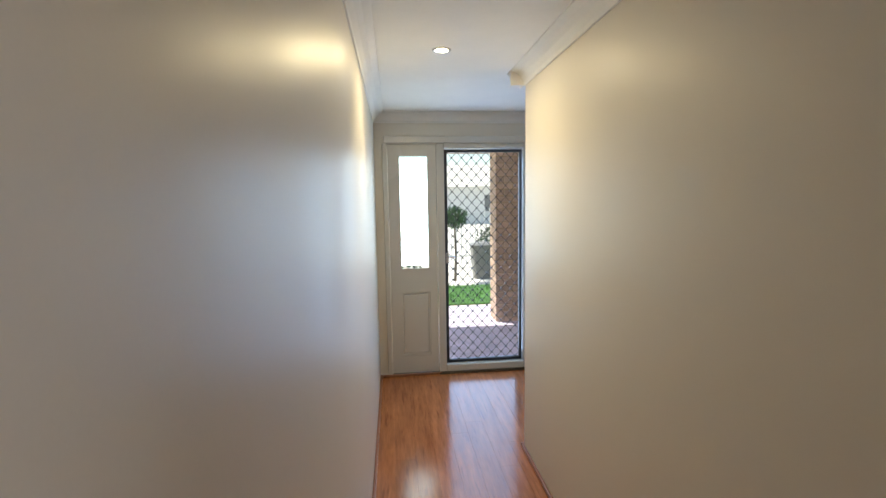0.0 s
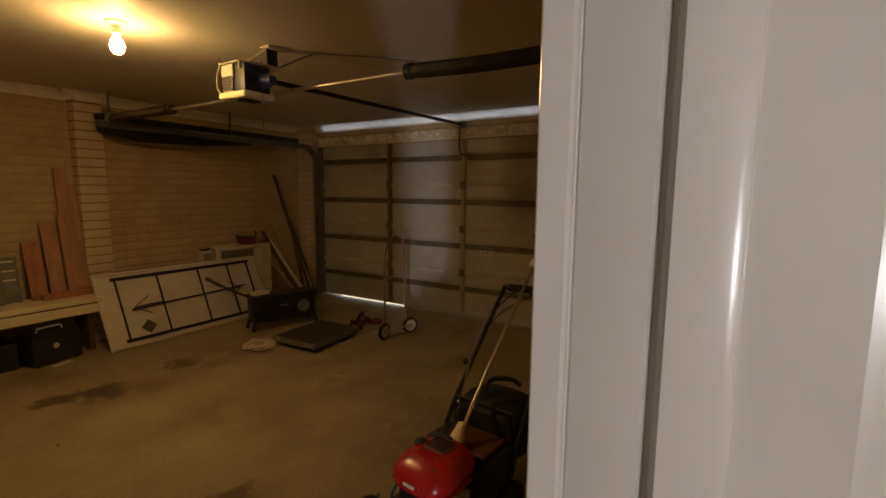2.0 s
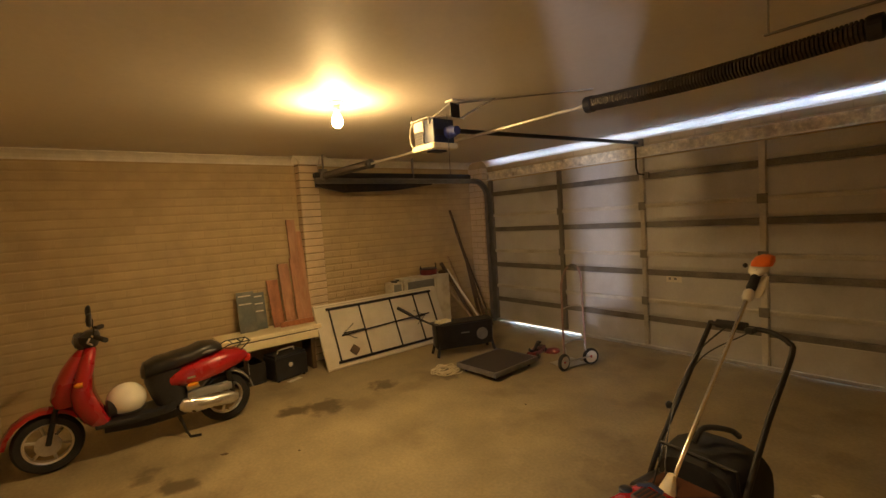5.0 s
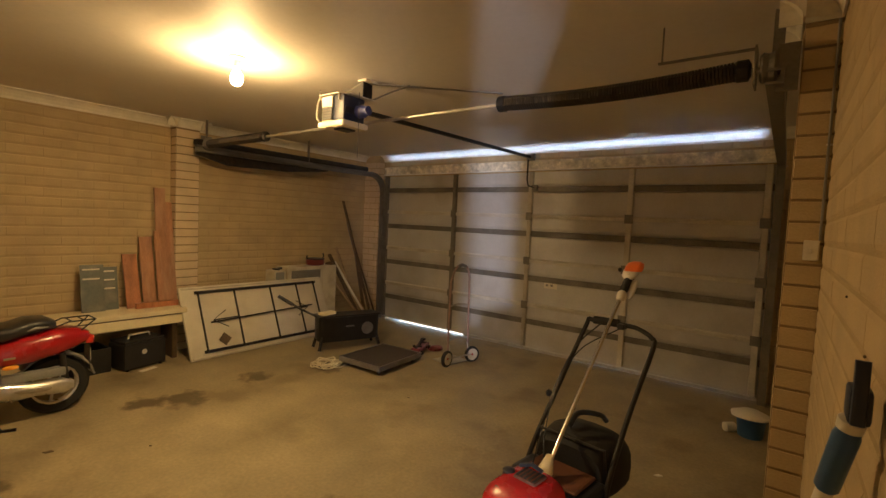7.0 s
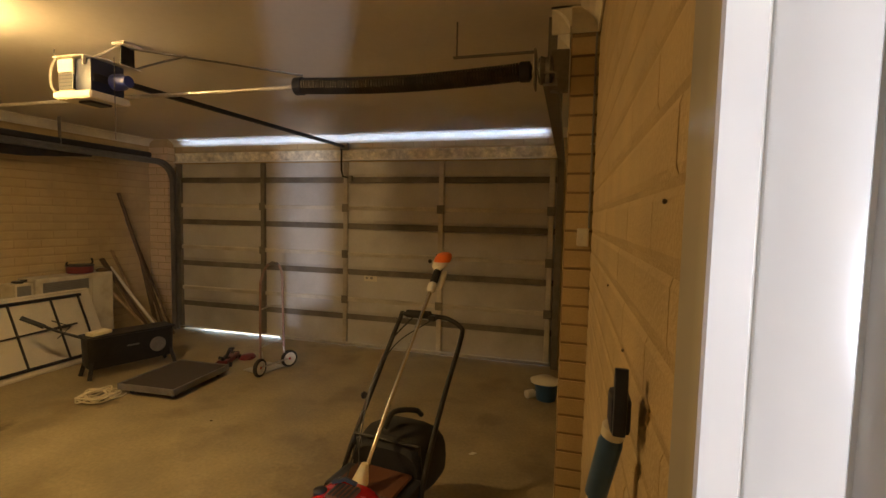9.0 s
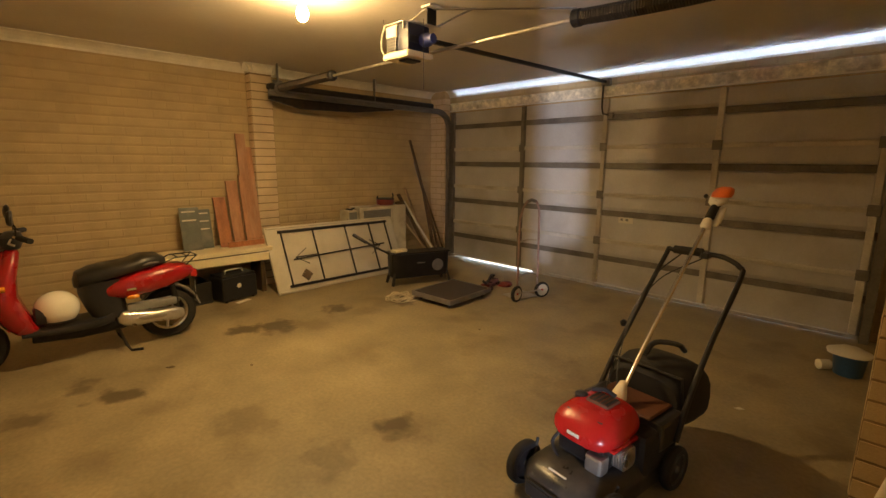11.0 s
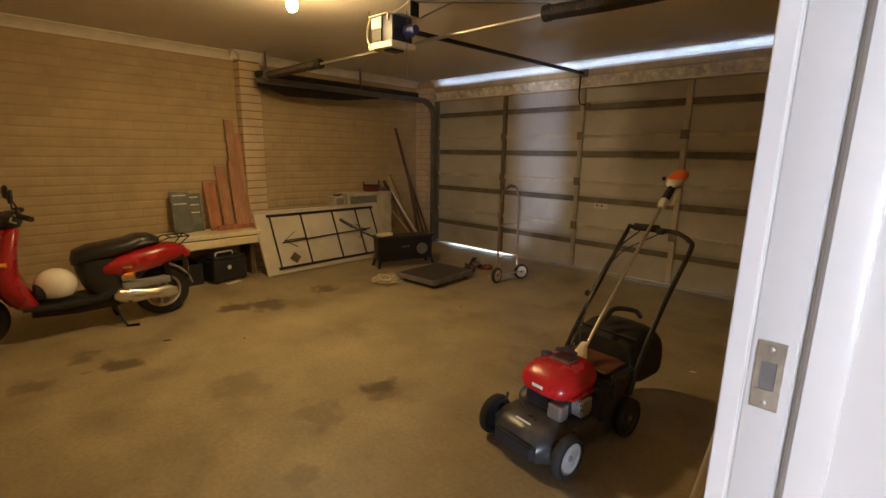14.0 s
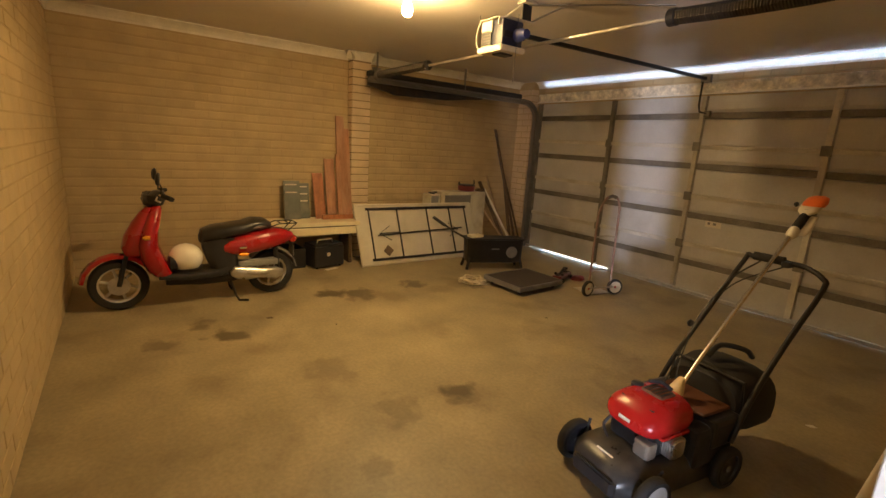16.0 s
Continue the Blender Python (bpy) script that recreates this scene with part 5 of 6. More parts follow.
bm = box(-0.16, 0.16, -0.14, 0.14, 0.0, 0.02, 0.004)
for a in (-0.16, 0.145):
    box(a, a + 0.015, -0.14, 0.14, 0.0205, 0.22, 0.003, bm=bm)
for a in (-0.14, 0.125):
    box(-0.144, 0.144, a, a + 0.015, 0.0205, 0.22, 0.003, bm=bm)
part("crate_body", bm, "black", t)


def heater():
    t = thing("heater", "old scuffed cream heater cabinet with a grey grille", "heater", (-5.13, 3.68, 0.0))
    part("cabinet", box(-0.13, 0.12, -0.30, 0.47, 0.03, 0.835, 0.015, seg=2), "cream2", t, "scuffed cream metal cabinet")
    part("side_box", box(-0.10, 0.10, -0.46, -0.305, 0.03, 0.80, 0.012, seg=2), "cream2", t)
    part("dark_inset", box(0.1005, 0.104, -0.445, -0.33, 0.60, 0.78, 0.002), "greytrim", t)
    g = part("grille", box(0.1205, 0.124, -0.24, 0.20, 0.68, 0.79, 0.003), "greytrim", t, "grey outlet grille")
    for k in range(6):
        part("slat", box(0.1245, 0.130, -0.235, 0.195, 0.690 + k * 0.017, 0.697 + k * 0.017, 0.001), "galv_dark", g)
    part("side_panel", box(0.1205, 0.128, 0.23, 0.46, 0.06, 0.80, 0.004), "cream2", t, "cream front panel")
    part("plinth", box(-0.12, 0.11, -0.45, 0.46, 0.0, 0.0295), "black", t)
    return t


M["cream2"] = material("scuffed_cream_metal", (0.60, 0.55, 0.43), 0.45, vary=0.06, scale=5, stain=(0.34, 0.26, 0.15), stain_scale=7, stain_amount=0.45)
heater()
t = thing("fondue_pot", "small dark red enamel pot with upright handles on the heater", "pot", (-5.10, 3.86, 0.8355))
M["redpot"] = material("dark_red_enamel", (0.16, 0.022, 0.028), 0.3, vary=0.1, coat=0.3)
part("pot_body", lathe([(0.07, 0.0), (0.115, 0.01), (0.12, 0.05), (0.118, 0.085), (0.09, 0.09)], seg=26), "redpot", t, "dark red enamel body", smooth=True)
part("rim_band", lathe([(0.119, 0.078), (0.126, 0.084), (0.122, 0.094), (0.110, 0.094)], seg=26), "black", t, smooth=True)
for s in (-1, 1):
    part("pot_handle", tube([(0, s * 0.11, 0.085), (0, s * 0.135, 0.11), (0, s * 0.125, 0.155 if s > 0 else 0.13)], 0.009, 8, steps=3), "black", t, "dark upright handle")
t = thing("hand_trowel", "small dark tool lying on the heater side box", "hand tool", (-5.12, 3.30, 0.8005), 10)
part("blade", prism([(-0.05, -0.02), (0.02, -0.03), (0.06, 0.0), (0.02, 0.03), (-0.05, 0.02)], "z", 0.0, 0.02, bevel=0.004), "black", t)
part("tool_handle", rod((0.0, 0.03, 0.015), (0.0, 0.12, 0.018), 0.013), "black", t)
t = thing("rag", "crumpled brown cloth on the corner of the heater", "cloth", (-5.08, 4.08, 0.8355))
part("cloth", loft([oval(0, 0, z, rx, ry, 2.2, 12, "z") for z, rx, ry in ((0.0, 0.06, 0.055), (0.018, 0.065, 0.05), (0.034, 0.04, 0.03), (0.04, 0.015, 0.02))]), "darkwood", t, smooth=True)


def barbecue():
    t = thing("barbecue", "low black steel fire box on four splayed legs", "fire box", (-4.078, 3.552, 0.0), -20)
    part("fire_box", loft([oval(0, 0, z, rx, ry, 7, 20, "z") for z, rx, ry in ((0.095, 0.090, 0.335), (0.12, 0.108, 0.352), (0.36, 0.112, 0.358), (0.375, 0.116, 0.358))]), "black_steel", t, "soot-black steel body", smooth=True)
    part("lid_plate", box(-0.118, 0.118, -0.362, 0.362, 0.376, 0.392, 0.006), "black_steel", t, "flat black lid")
    part("vent_disc", lathe([(0.055, 0), (0.07, 0.003), (0.07, 0.012), (0.02, 0.016)], (0.109, 0.20, 0.23), (1, 0.20, 0.23), 22), "galv_dark", t, "round grey vent disc", smooth=True)
    part("badge_bar", box(0.109, 0.115, -0.06, 0.04, 0.26, 0.275, 0.002), "galv_dark", t)
    for x in (-1, 1):
        for y in (-1, 1):
            part("leg", tube([(x * 0.085, y * 0.32, 0.16), (x * 0.110, y * 0.355, 0.0155)], 0.018, 8), "black_steel", t, "splayed black leg")
    part("lift_handle", tube([(0.0, -0.345, 0.37), (-0.10, -0.52, 0.46), (-0.20, -0.67, 0.56)], 0.012, 8), "black_steel", t, "long black lifting handle")
    part("handle_grip", tube([(-0.145, -0.585, 0.50), (-0.235, -0.715, 0.585)], 0.020, 10), "black", t)
    return t


barbecue()
t = thing("sponge_block", "worn pale yellow block on the fire box lid", "block", (-4.15, 3.32, 0.3925), 0)
part("block", box(-0.05, 0.05, -0.09, 0.09, 0.0, 0.035, 0.012, seg=2), "cream", t, smooth=True)


def trolley():
    t = thing("platform_dolly", "low dark carpeted platform dolly with an aluminium edge on the floor", "platform dolly", (-3.37, 3.40, 0.0), 3)
    part("deck_board", box(-0.26, 0.26, -0.32, 0.32, 0.050, 0.092, 0.004), "darkcarpet", t, "dark carpeted deck")
    bm = box(0.2605, 0.272, -0.332, 0.332, 0.046, 0.098, 0.003)
    box(-0.272, -0.2605, -0.332, 0.332, 0.046, 0.098, 0.003, bm=bm)
    box(-0.2600, 0.2600, -0.332, -0.3205, 0.046, 0.098, 0.003, bm=bm)
    box(-0.2600, 0.2600, 0.3205, 0.332, 0.046, 0.098, 0.003, bm=bm)
    part("edge_trim", bm, "galv_dark", t, "dull aluminium edge trim")
    for x in (-0.2, 0.2):
        for y in (-0.26, 0.26):
            part("castor", lathe([(0.018, -0.011), (0.023, -0.008), (0.023, 0.008), (0.018, 0.011)], (x, y, 0.0235), (x, y + 1, 0.0235), 14), "rubber", t)
    return t


M["darkcarpet"] = material("dark_carpet", (0.045, 0.035, 0.033), 0.95, vary=0.2, scale=20, fine=200, bump=0.4)
trolley()
t = thing("car_jack", "small red and black trolley jack on the floor beside the dolly", "jack", (-3.36, 4.02, 0.0), 20)
part("frame", box(-0.05, 0.05, -0.17, 0.17, 0.02, 0.075, 0.010, seg=2), "redpot", t, "dark red steel frame")
part("lift_arm", tube([(0, -0.10, 0.07), (0, 0.02, 0.12), (0, 0.08, 0.11)], 0.018, 8), "black_steel", t)
part("saddle", lathe([(0.028, 0), (0.032, 0.012), (0.02, 0.018)], (0, 0.08, 0.118), (0, 0.08, 1), 14), "black_steel", t)
part("handle_socket", tube([(0, -0.12, 0.07), (0, -0.22, 0.12)], 0.016, 8), "black_steel", t)
for x in (-1, 1):
    for y in (-0.13, 0.13):
        part("castor", lathe([(0.02, -0.012), (0.026, 0.0), (0.02, 0.012)], (x * 0.065, y, 0.0265), (x * 9, y, 0.0265), 14), "black_steel", t)
t = thing("rag_pile", "crumpled dark red cloth on the floor by the garage door", "cloth", (-3.30, 4.20, 0.0), 0)
part("cloth", loft([oval(0.02 * k, 0, z, rx, ry, 2.1, 12, "z") for k, (z, rx, ry) in enumerate(((0.0, 0.09, 0.07), (0.025, 0.10, 0.06), (0.05, 0.06, 0.05), (0.062, 0.02, 0.02)))]), "redpot", t, smooth=True)
rn = random.Random(9)
t = thing("rope", "loose tangle of pale rope on the concrete floor", "rope", (-3.70, 2.95, 0.0))
pts = []
for i in range(46):
    a = i * 0.9
    r = 0.10 + 0.05 * math.sin(i * 1.7)
    pts.append((r * math.cos(a) * 1.15, r * math.sin(a), 0.010 + 0.05 * abs(math.sin(i * 0.63)) * rn.uniform(0.3, 1)))
part("cord", tube(pts, 0.0065, 6, steps=4), "rope", t, "pale braided cord", smooth=True)
part("cord_tail", tube([(0.10, -0.02, 0.008), (0.15, 0.06, 0.0075), (0.13, 0.14, 0.0075)], 0.006, 6, steps=5), "rope", t)


def pole(foot, top, r, mat, label, name="pole", square=False):
    t = thing(name, label, "pole", foot, group="poles in the garage corner")
    d = Vector(top) - Vector(foot)
    if square:
        m, n = frame_of((0, 0, 0), d)
        part("shaft", box(-r, r, -r * 0.6, r * 0.6, r, n, 0.002, m=m), mat, t)
    else:
        part("shaft", rod(d.normalized() * r, d, r, 10), mat, t, smooth=True)
    return t


pole((-4.74, 4.60, 0.005), (-5.235, 4.42, 1.72), 0.020, "darkwood", "tall dark timber post leaning into the brick corner", square=True)
pole((-4.80, 4.66, 0.005), (-5.25, 4.52, 1.42), 0.016, "galv_dark", "dull steel pipe leaning into the corner")
pole((-4.72, 4.68, 0.005), (-5.24, 4.60, 1.22), 0.014, "darkwood", "dark broom handle leaning into the corner")
pole((-4.86, 4.50, 0.005), (-5.25, 4.33, 1.05), 0.018, "palewood", "weathered timber stake leaning on the wall", square=True)
pole((-4.90, 4.62, 0.005), (-5.25, 4.70, 0.98), 0.022, "darkwood", "rough dark timber batten in the corner", square=True)
pole((-4.62, 4.47, 0.005), (-5.20, 4.27, 0.86), 0.016, "offwhite", "pale plastic pipe leaning on the wall")
pole((-4.70, 4.40, 0.005), (-5.24, 4.20, 0.96), 0.026, "darkwood", "wide dark timber batten leaning on the wall", square=True)
pole((-4.58, 4.36, 0.005), (-5.16, 4.14, 0.70), 0.016, "palewood", "weathered split stake leaning on the wall", square=True)
pole((-4.67, 4.55, 0.005), (-5.24, 4.38, 0.74), 0.014, "palewood", "short weathered stake leaning on the wall", square=True)


def mop():
    t = thing("mop", "upturned mop, pale pole and blue sleeve, leaning on brick wall", "mop", (-0.235, 1.12, 0.0))
    top = Vector((0.212, -0.285, 1.28))
    d = top.normalized()
    part("handle", tube([d * 0.012, d * 1.20], 0.0105, 12), "offwhite", t, "pale pole", smooth=True)
    part("sleeve", lathe([(0.011, 1.18), (0.0145, 1.185), (0.0155, 1.27), (0.013, 1.28)], (0, 0, 0), d, 16), "blue", t, "blue plastic sleeve", smooth=True)
    part("collar", lathe([(0.0145, 1.281), (0.0155, 1.295), (0.011, 1.297)], (0, 0, 0), d, 16), "offwhite", t, "white collar", smooth=True)
    c = d * 1.325
    part("mop_head", box(c.x - 0.014, c.x + 0.010, c.y - 0.026, c.y + 0.019, c.z - 0.026, c.z + 0.020, 0.006, seg=2), "navy", t, "navy block", smooth=True)
    part("hook", loft([oval(c.x - 0.004, c.y + y, c.z + z, 0.008, r, 3, 10, "z") for y, z, r in ((-0.028, -0.024, 0.006), (-0.031, 0.018, 0.008), (-0.031, 0.047, 0.007), (-0.030, 0.058, 0.003))]), "navy", t, "narrow navy tongue", smooth=True)
    return t


mop()


def bucket():
    t = thing("bucket", "blue bucket with a pale folded cloth on top", "bucket", (-0.235, 4.10, 0.0))
    part("pail", lathe([(0.075, 0.0), (0.08, 0.004), (0.095, 0.14), (0.10, 0.145), (0.092, 0.148), (0.078, 0.02)], seg=24), "blue", t, "dark blue pail", smooth=True)
    part("cloth_lid", loft([oval(-0.01, 0, z, rx, ry, 2.6, 14, "z") for z, rx, ry in ((0.149, 0.12, 0.10), (0.165, 0.125, 0.095), (0.19, 0.06, 0.07), (0.198, 0.03, 0.03))]), "offwhite", t, "pale folded cloth", smooth=True)
    return t


bucket()
t = thing("bottle", "small white plastic bottle lying beside the bucket", "bottle", (-0.40, 4.06, 0.0355), 30)
part("bottle_body", lathe([(0.02, 0), (0.035, 0.01), (0.035, 0.08), (0.014, 0.10), (0.014, 0.12)], (0, 0, 0), (1, 0.2, 0), 18), "offwhite", t, smooth=True)
t = thing("socket_box", "small white electrical box on the brick pier", "electrical box", (0, 0, 0))
part("cover", box(-0.062, -0.012, PIER_Y0 - 0.028, PIER_Y0 - 0.001, 1.395, 1.475, 0.006, seg=2), "offwhite", t, "white plastic cover")
part("toggle", box(-0.044, -0.032, PIER_Y0 - 0.032, PIER_Y0 - 0.0285, 1.425, 1.445, 0.002), "offwhite", t)
part("conduit", tube([(-0.012, PIER_Y0 - 0.006, 1.476), (-0.012, PIER_Y0 - 0.006, 2.33)], 0.005, 8), "greytrim", t, "thin grey conduit")
t = thing("wire_clip", "small bright clip on the brick pier", "clip", (-0.006, PIER_Y0 - 0.001, 1.85))
part("clip", box(-0.014, 0.012, -0.008, 0.0, -0.003, 0.003, 0.001), "offwhite", t)
for y, z in ((1.36, 1.36), (1.02, 1.30), (0.74, 1.53)):
    t = thing("nail", "rusty nail head in the brick wall", "nail", (-0.001, y, z), group="nails in the brick wall")
    part("head", lathe([(0.0015, 0), (0.003, 0.002), (0.002, 0.004)], (0, 0, 0), (-1, 0, 0), 8), "darkwood", t)
for x, y, a, s in ((-0.64, 3.03, 30, 0.028), (-2.55, 2.9, 10, 0.012), (-3.55, 0.78, 60, 0.03), (-3.2, 1.2, 20, 0.012)):
    t = thing("leaf_litter" if s < 0.03 and x < -1 else "dry_leaf", "small scrap on the concrete floor", "litter", (x, y, 0.0), a, group="scraps on the floor")
    part("scrap", prism([(-s, 0), (-s * 0.2, -s * 0.5), (s, -s * 0.1), (s * 0.3, s * 0.6)], "z", 0.0005, 0.004), "offwhite" if x > -1 else "darkwood", t)


# ---- outside ----
structure("ground", box(-150, 150, 5.26, 300, -0.30, -0.05), "ground", "pale concrete drive and street")
lawn = structure("ground_lawn", box(-0.4, 14, 7.7, 9.3, -0.049, 0.0, 0.01), "grass", "strip of green lawn")
bm = bmesh.new()
rnd = random.Random(3)
for i in range(2600):
    x, y = rnd.uniform(-0.3, 4.5), rnd.uniform(7.72, 9.28)
    h, a = rnd.uniform(0.03, 0.07), rnd.uniform(0, 6.28)
    u, v = 0.006 * math.cos(a), 0.006 * math.sin(a)
    bm.faces.new((bm.verts.new((x - u, y - v, 0)), bm.verts.new((x + u, y + v, 0)), bm.verts.new((x + rnd.uniform(-0.02, 0.02), y + rnd.uniform(-0.02, 0.02), h))))
me = bpy.data.meshes.new("grass")
bm.to_mesh(me)
bm.free()
me.materials.append(M["grass"])
tagged(new("grass", me), "short green lawn grass", "grass", kind="stuff")
porch = thing("pavement", "mauve concrete porch pavers with blue skylight in their colour", "paving")
porch["kind"] = "structure"
part("paver_bed", box(-0.3, 4.6, 4.885, 7.69, -0.049, -0.02), "mortar", porch)
pm = bpy.data.meshes.new("paver")
bm = box(-0.108, 0.108, -0.053, 0.053, 0, 0.018, 0.004)
bm.to_mesh(pm)
bm.free()
pm.materials.append(M["paver"])
for r in range(24):
    for c in range(12):
        o = new("paver", pm)
        o.parent = porch
        o.location = (0.55 + c * 0.222 + (r % 2) * 0.111, 4.96 + r * 0.112, -0.019)
pill = thing("porch_pillar", "square brown face-brick porch pillar", "pillar", (1.80, 6.72, -0.02))
part("core", box(-0.165, 0.165, -0.165, 0.165, 0, 2.62), "mortar", pill)
for k in range(30):
    z = 0.005 + k * 0.086
    for j in range(4):
        off = 0 if k % 2 else 1
        a = [(-0.175, 0.055, -0.175, -0.065), (0.065, 0.175, -0.175, 0.055), (-0.055, 0.175, 0.065, 0.175), (-0.175, -0.065, -0.055, 0.175)][j]
        if off:
            a = (-a[1], -a[0], a[2], a[3])
        part("brick", box(a[0], a[1], a[2], a[3], z, z + 0.076, 0.003), "pillarbrick", pill)
structure("porch_roof", box(-0.6, 5.2, 4.89, 7.25, 2.62, 2.72), "hallceil", "porch soffit")
structure("fascia", box(-0.6, 5.2, 7.05, 7.10, 2.30, 2.62), "fence", "white porch beam")
structure("wall_porch_side", box(2.55, 2.75, 4.9, 6.9, -0.02, 2.61), "pillarbrick", "brick wall beside the porch")
fence = thing("fence", "white painted steel picket fence beyond the lawn", "fence", (0, 12.2, -0.05))
for z in (0.25, 1.35):
    part("rail", box(-3.0, 6.5, -0.02, 0.02, z, z + 0.04, 0.003), "fence", fence)
pk = bpy.data.meshes.new("picket")
bm = box(-0.012, 0.012, -0.012, 0.012, 0.05, 1.5, 0.002)
bm.to_mesh(pk)
bm.free()
pk.materials.append(M["fence"])
for i in range(76):
    o = new("picket", pk)
    o.parent = fence
    o.location = (-3.0 + i * 0.125, 0, 0)


def shrub(x, y, h, r, trunk, seed, label, cat="shrub"):
    rn = random.Random(seed)
    t = thing("shrub" if trunk < 0.3 else "small_tree", label, cat, (x, y, -0.05))
    bm = tube([(0, 0, 0), (0.02, 0.01, trunk * 0.6), (0, 0, trunk + r * 0.5)], [0.03, 0.024, 0.018], 7)
    for k in range(6):
        a = rn.uniform(0, 6.28)
        tube([(0, 0, trunk + 0.1), (r * 0.5 * math.cos(a), r * 0.5 * math.sin(a), h - r * rn.uniform(0.3, 1.1))], 0.009, 5, bm)
    part("trunk", bm, "bark", t, "thin grey trunk")
    bm = bmesh.new()
    for i in range(900):
        v = Vector((rn.gauss(0, 1), rn.gauss(0, 1), rn.gauss(0, 1))).normalized() * r * rn.uniform(0.5, 1.05)
        c = Vector((0, 0, h - r)) + Vector((v.x, v.y, v.z * 0.9))
        q = Euler((rn.uniform(0, 6), rn.uniform(0, 6), rn.uniform(0, 6))).to_matrix()
        s = rn.uniform(0.02, 0.045)
        bm.faces.new([bm.verts.new(c + q @ Vector(p) * s) for p in ((-1, 0, 0), (0, -0.45, 0.1), (1, 0, 0), (0, 0.45, 0.1))])
    part("crown", bm, "leaf", t, "leafy crown", kind="stuff")


shrub(1.55, 8.9 + 1.2, 1.62, 0.27, 1.0, 1, "small clipped tree with a rounded leafy crown", "tree")
shrub(2.6, 11.2, 1.15, 0.42, 0.1, 2, "dark green garden shrub")
shrub(0.7, 11.4, 0.9, 0.45, 0.1, 5, "dark green garden shrub beside the fence")
shrub(-0.2, 11.2, 0.8, 0.40, 0.1, 6, "dark green garden shrub beside the fence")
bin_ = thing("wheelie_bin", "grey garden bin beside the shrub", "bin", (2.2, 10.4, -0.05))
part("body", loft([oval(0, 0, z, w, w, 5, 16, "z") for z, w in ((0, 0.20), (0.7, 0.26))]), "greytrim", bin_)
part("lid", loft([oval(0, 0, z, w, w, 5, 16, "z") for z, w in ((0.705, 0.28), (0.74, 0.28), (0.78, 0.2))]), "greytrim", bin_)
house = thing("house", "pale rendered house across the street with a tiled roof", "house", (4, 34, -0.05))
part("wall", box(-9, 9, 0, 8, 0, 2.7), "fence", house, "pale rendered wall")
part("roof", prism([(-0.6, 2.7), (8.6, 2.7), (4, 4.6)], "x", -9.5, 9.5), "ground", house, "pale tiled roof")
for x in (-6, -2.5, 3):
    w = part("window", box(x, x + 1.6, -0.05, -0.01, 0.9, 2.1), "greytrim", house, "dark window")
    part("window_frame", box(x - 0.06, x + 1.66, -0.03, -0.005, 0.84, 2.16), "fence", w)
structure("soffit_street", box(-5.7, -0.62, 5.26, 5.85, 2.45, 2.55), "hallceil", "eave over the garage opening")


# ---- brickwork: each brick its own piece ----
BRICK_CACHE = {}


def brick_mesh(length, soft=False, mat="brick"):
    key = (round(length, 3), soft, mat)
    if key not in BRICK_CACHE:
        bm = box(-length / 2, length / 2, -0.003, 0.0, -0.038, 0.038)
        back = [v for v in bm.verts if v.co.y > -0.0015]
        front = [v for v in bm.verts if v.co.y <= -0.0015]
        for v in front:
            v.co.x -= math.copysign(0.0004 if soft else 0.0020, v.co.x)
            v.co.z -= math.copysign(0.0100 if soft else 0.0020, v.co.z)
        me = bpy.data.meshes.new("brick")
        bm.normal_update()
        bm.to_mesh(me)
        bm.free()
        me.materials.append(M[mat])
        BRICK_CACHE[key] = me
    return BRICK_CACHE[key]


def lay(wall, origin, along, length, z0, z1, near=None, limit=300, skip=None, phase=0.0, soft=False, mat="brick", stack=False):
    """Stretcher-bond bricks on a face that starts at origin and runs along; the nearest to near are pieces, the rest one mesh."""
    o, u = Vector(origin), Vector(along).normalized()
    rz = math.degrees(math.atan2(u.y, u.x))
    spots = []
    k = 0
    while z0 + k * 0.086 + 0.076 <= z1 + 0.03:
        zc = z0 + k * 0.086 + 0.043
        s = -phase - (0.12 if k % 2 and not stack else 0.0)
        while s < length:
            g = 0.0008 if soft else 0.005
            a, b = max(s + g, 0.0), min(s + 0.24 - g, length)
            if b - a > 0.03:
                c = o + u * ((a + b) / 2)
                if not (skip and skip((a + b) / 2, zc)):
                    spots.append((c.x, c.y, zc, b - a))
            s += 0.24
        k += 1
    near = Vector(near) if near else None
    if near is not None:
        spots.sort(key=lambda p: (Vector(p[:3]) - near).length)
    rn = random.Random(int(length * 1000))
    rest_v, rest_f = [], []
    for i, (x, y, z, n) in enumerate(spots):
        lift = rn.uniform(-0.0003, 0.0003) if soft else rn.uniform(-0.0012, 0.0012)
        if i < limit:
            ob = new("brick", brick_mesh(n, soft, mat))
            ob.parent = wall
            ob.matrix_basis = pose(x, y, z, 0, 0, rz) @ Matrix.Translation((0, lift, 0))
        else:
            m = pose(x, y, z, 0, 0, rz) @ Matrix.Translation((0, lift, 0))
            me = brick_mesh(n, soft, mat)
            base = len(rest_v)
            rest_v += [m @ v.co for v in me.vertices]
            rest_f += [[base + j for j in p.vertices] for p in me.polygons]
    if rest_f:
        me = bpy.data.meshes.new("brickwork")
        me.from_pydata(rest_v, [], rest_f)
        me.materials.append(M["brick"])
        ob = new("brickwork", me)
        ob.parent = wall
        tagged(ob, "far courses of cream bricks", kind="stuff")


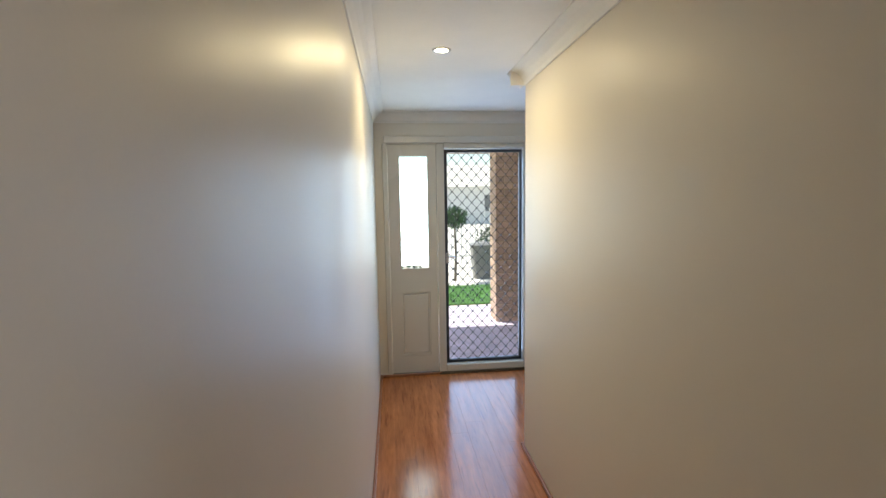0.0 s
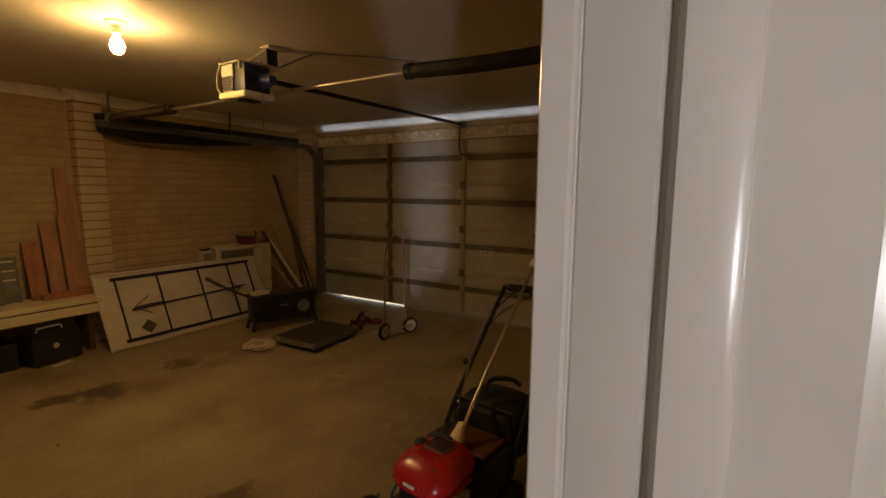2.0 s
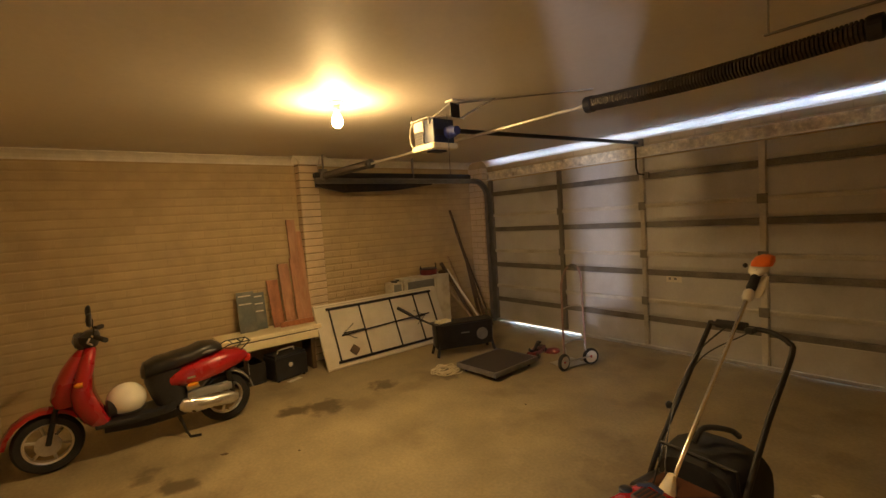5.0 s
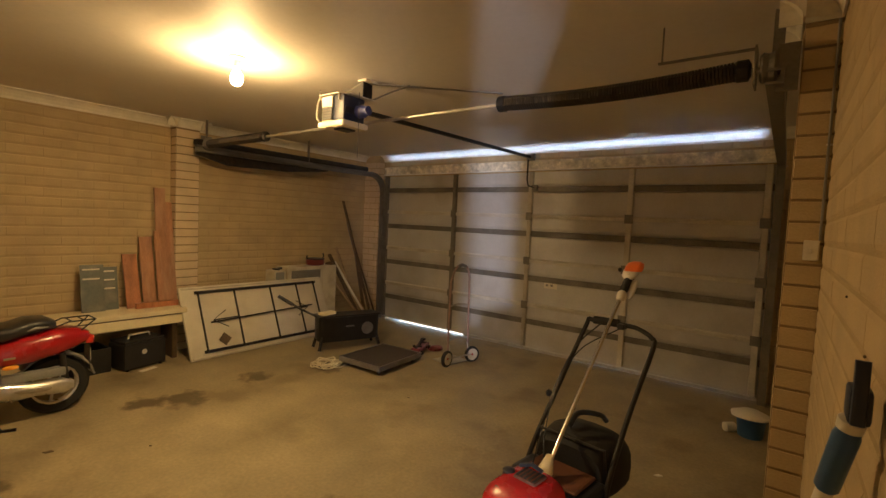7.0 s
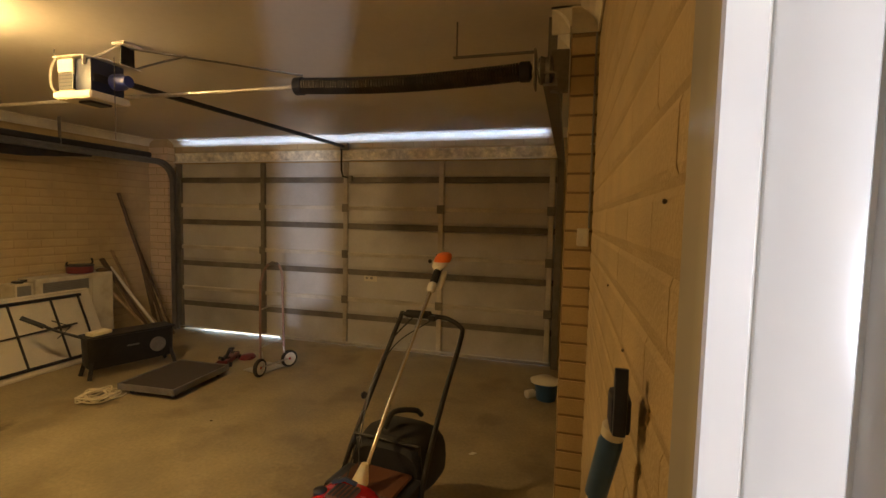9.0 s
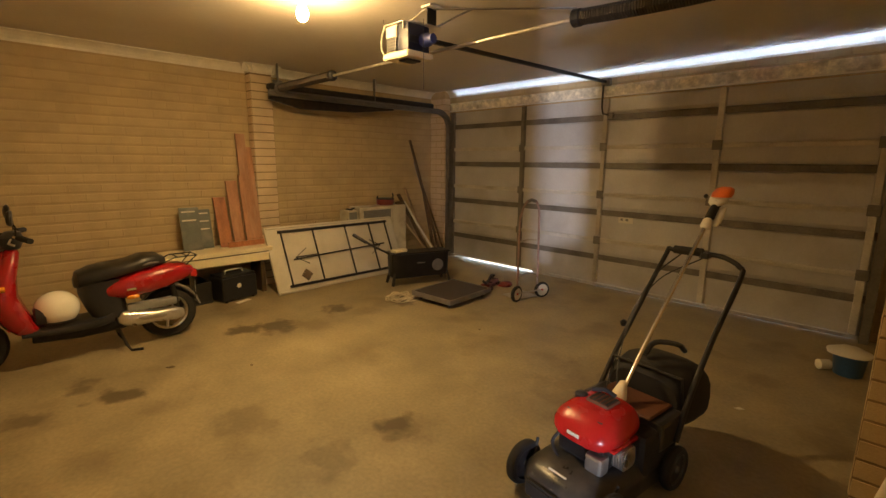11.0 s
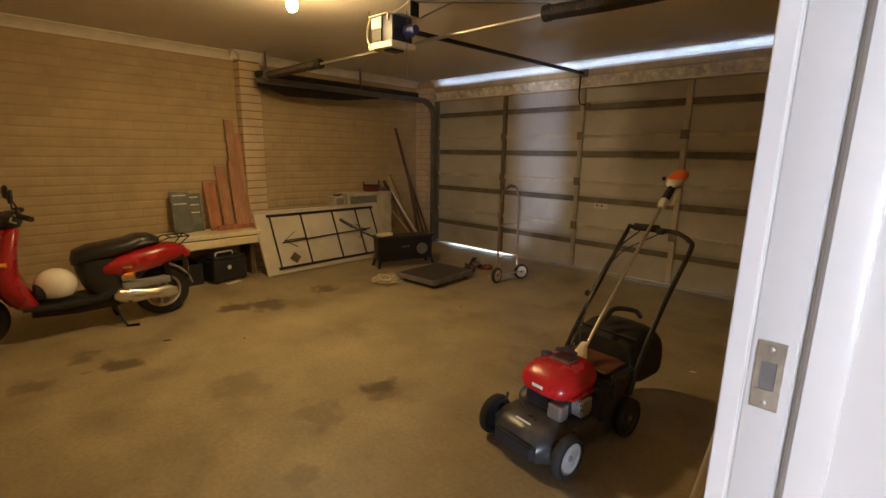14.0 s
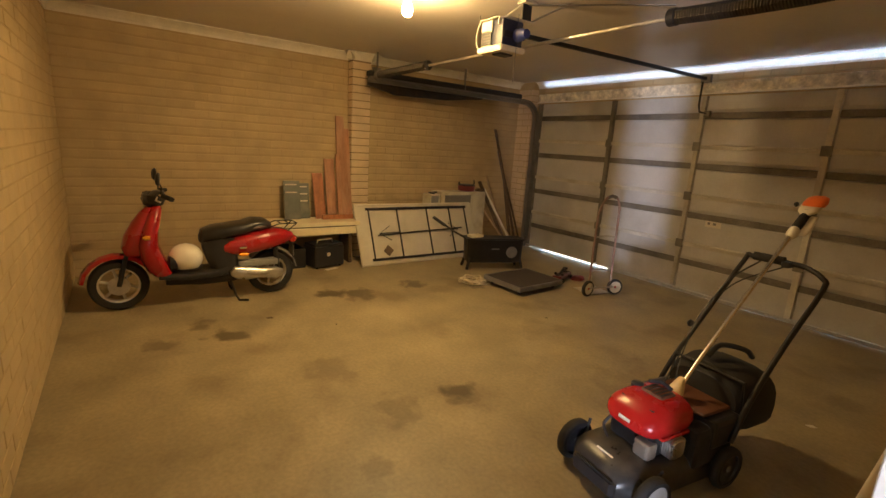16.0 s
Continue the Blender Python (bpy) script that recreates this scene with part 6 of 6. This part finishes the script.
TOP = 2.335
# outward faces: a face that runs along +u has its front towards the right-hand side of u

lay(wall_west, (WEST - 0.003, SOUTH, 0), (0, 1, 0), 2.15 - SOUTH, 0, TOP, near=(WEST, 1.2, 1.0), limit=150, soft=True)
lay(wall_west, (WEST - 0.003, 2.39, 0), (0, 1, 0), NORTH - 2.39, 0, TOP, near=(WEST, 3.2, 1.2), limit=150, phase=0.08, soft=True)
lay(pier_west, (WEST + 0.117, 2.15, 0), (0, 1, 0), 0.24, 0, TOP, mat="palebrick", stack=True)
lay(pier_west, (WEST, 2.153, 0), (1, 0, 0), 0.117, 0, TOP, mat="palebrick", stack=True)

lay(wall_north, (-5.30, 4.893, 0), (1, 0, 0), 0.30, 0, TOP, mat="palebrick")
lay(wall_north, (-5.003, 4.893, 0), (0, 1, 0), 0.107, 0, TOP, mat="palebrick")
lay(wall_north, (-0.27, NORTH + 0.02, 0), (1, 0, 0), 0.27, 0, TOP)
lay(wall_north, (-4.90, NORTH + 0.02, 0), (1, 0, 0), 4.63, OPEN_TOP - 0.036, TOP, near=(-1, 5, 2.2))
lay(pier_east, (-0.12, PIER_Y0 + 0.003, 0), (1, 0, 0), 0.12, 0, TOP, stack=True)
lay(pier_east, (-0.117, PIER_Y1, 0), (0, -1, 0), 0.24, 0, TOP, stack=True)
lay(wall_east, (0.003, PIER_Y0, 0), (0, -1, 0), PIER_Y0 - JAMB_N - 0.055, 0, TOP, near=(0, 0.6, 1.4), limit=200, soft=True)
lay(wall_east, (0.003, NORTH, 0), (0, -1, 0), NORTH - PIER_Y1, 0, TOP, near=(0, 3, 1.4), limit=90)
lay(wall_east, (0.003, JAMB_N + 0.055, 0), (0, -1, 0), JAMB_N - JAMB_S + 0.11, 2.125, TOP)
lay(wall_east, (0.003, JAMB_S - 0.055, 0), (0, -1, 0), 0.15, 0, TOP)
lay(wall_south, (0.0, SOUTH - 0.003, 0), (-1, 0, 0), -WEST, 0, TOP, near=(-4, SOUTH, 1.2), limit=200)
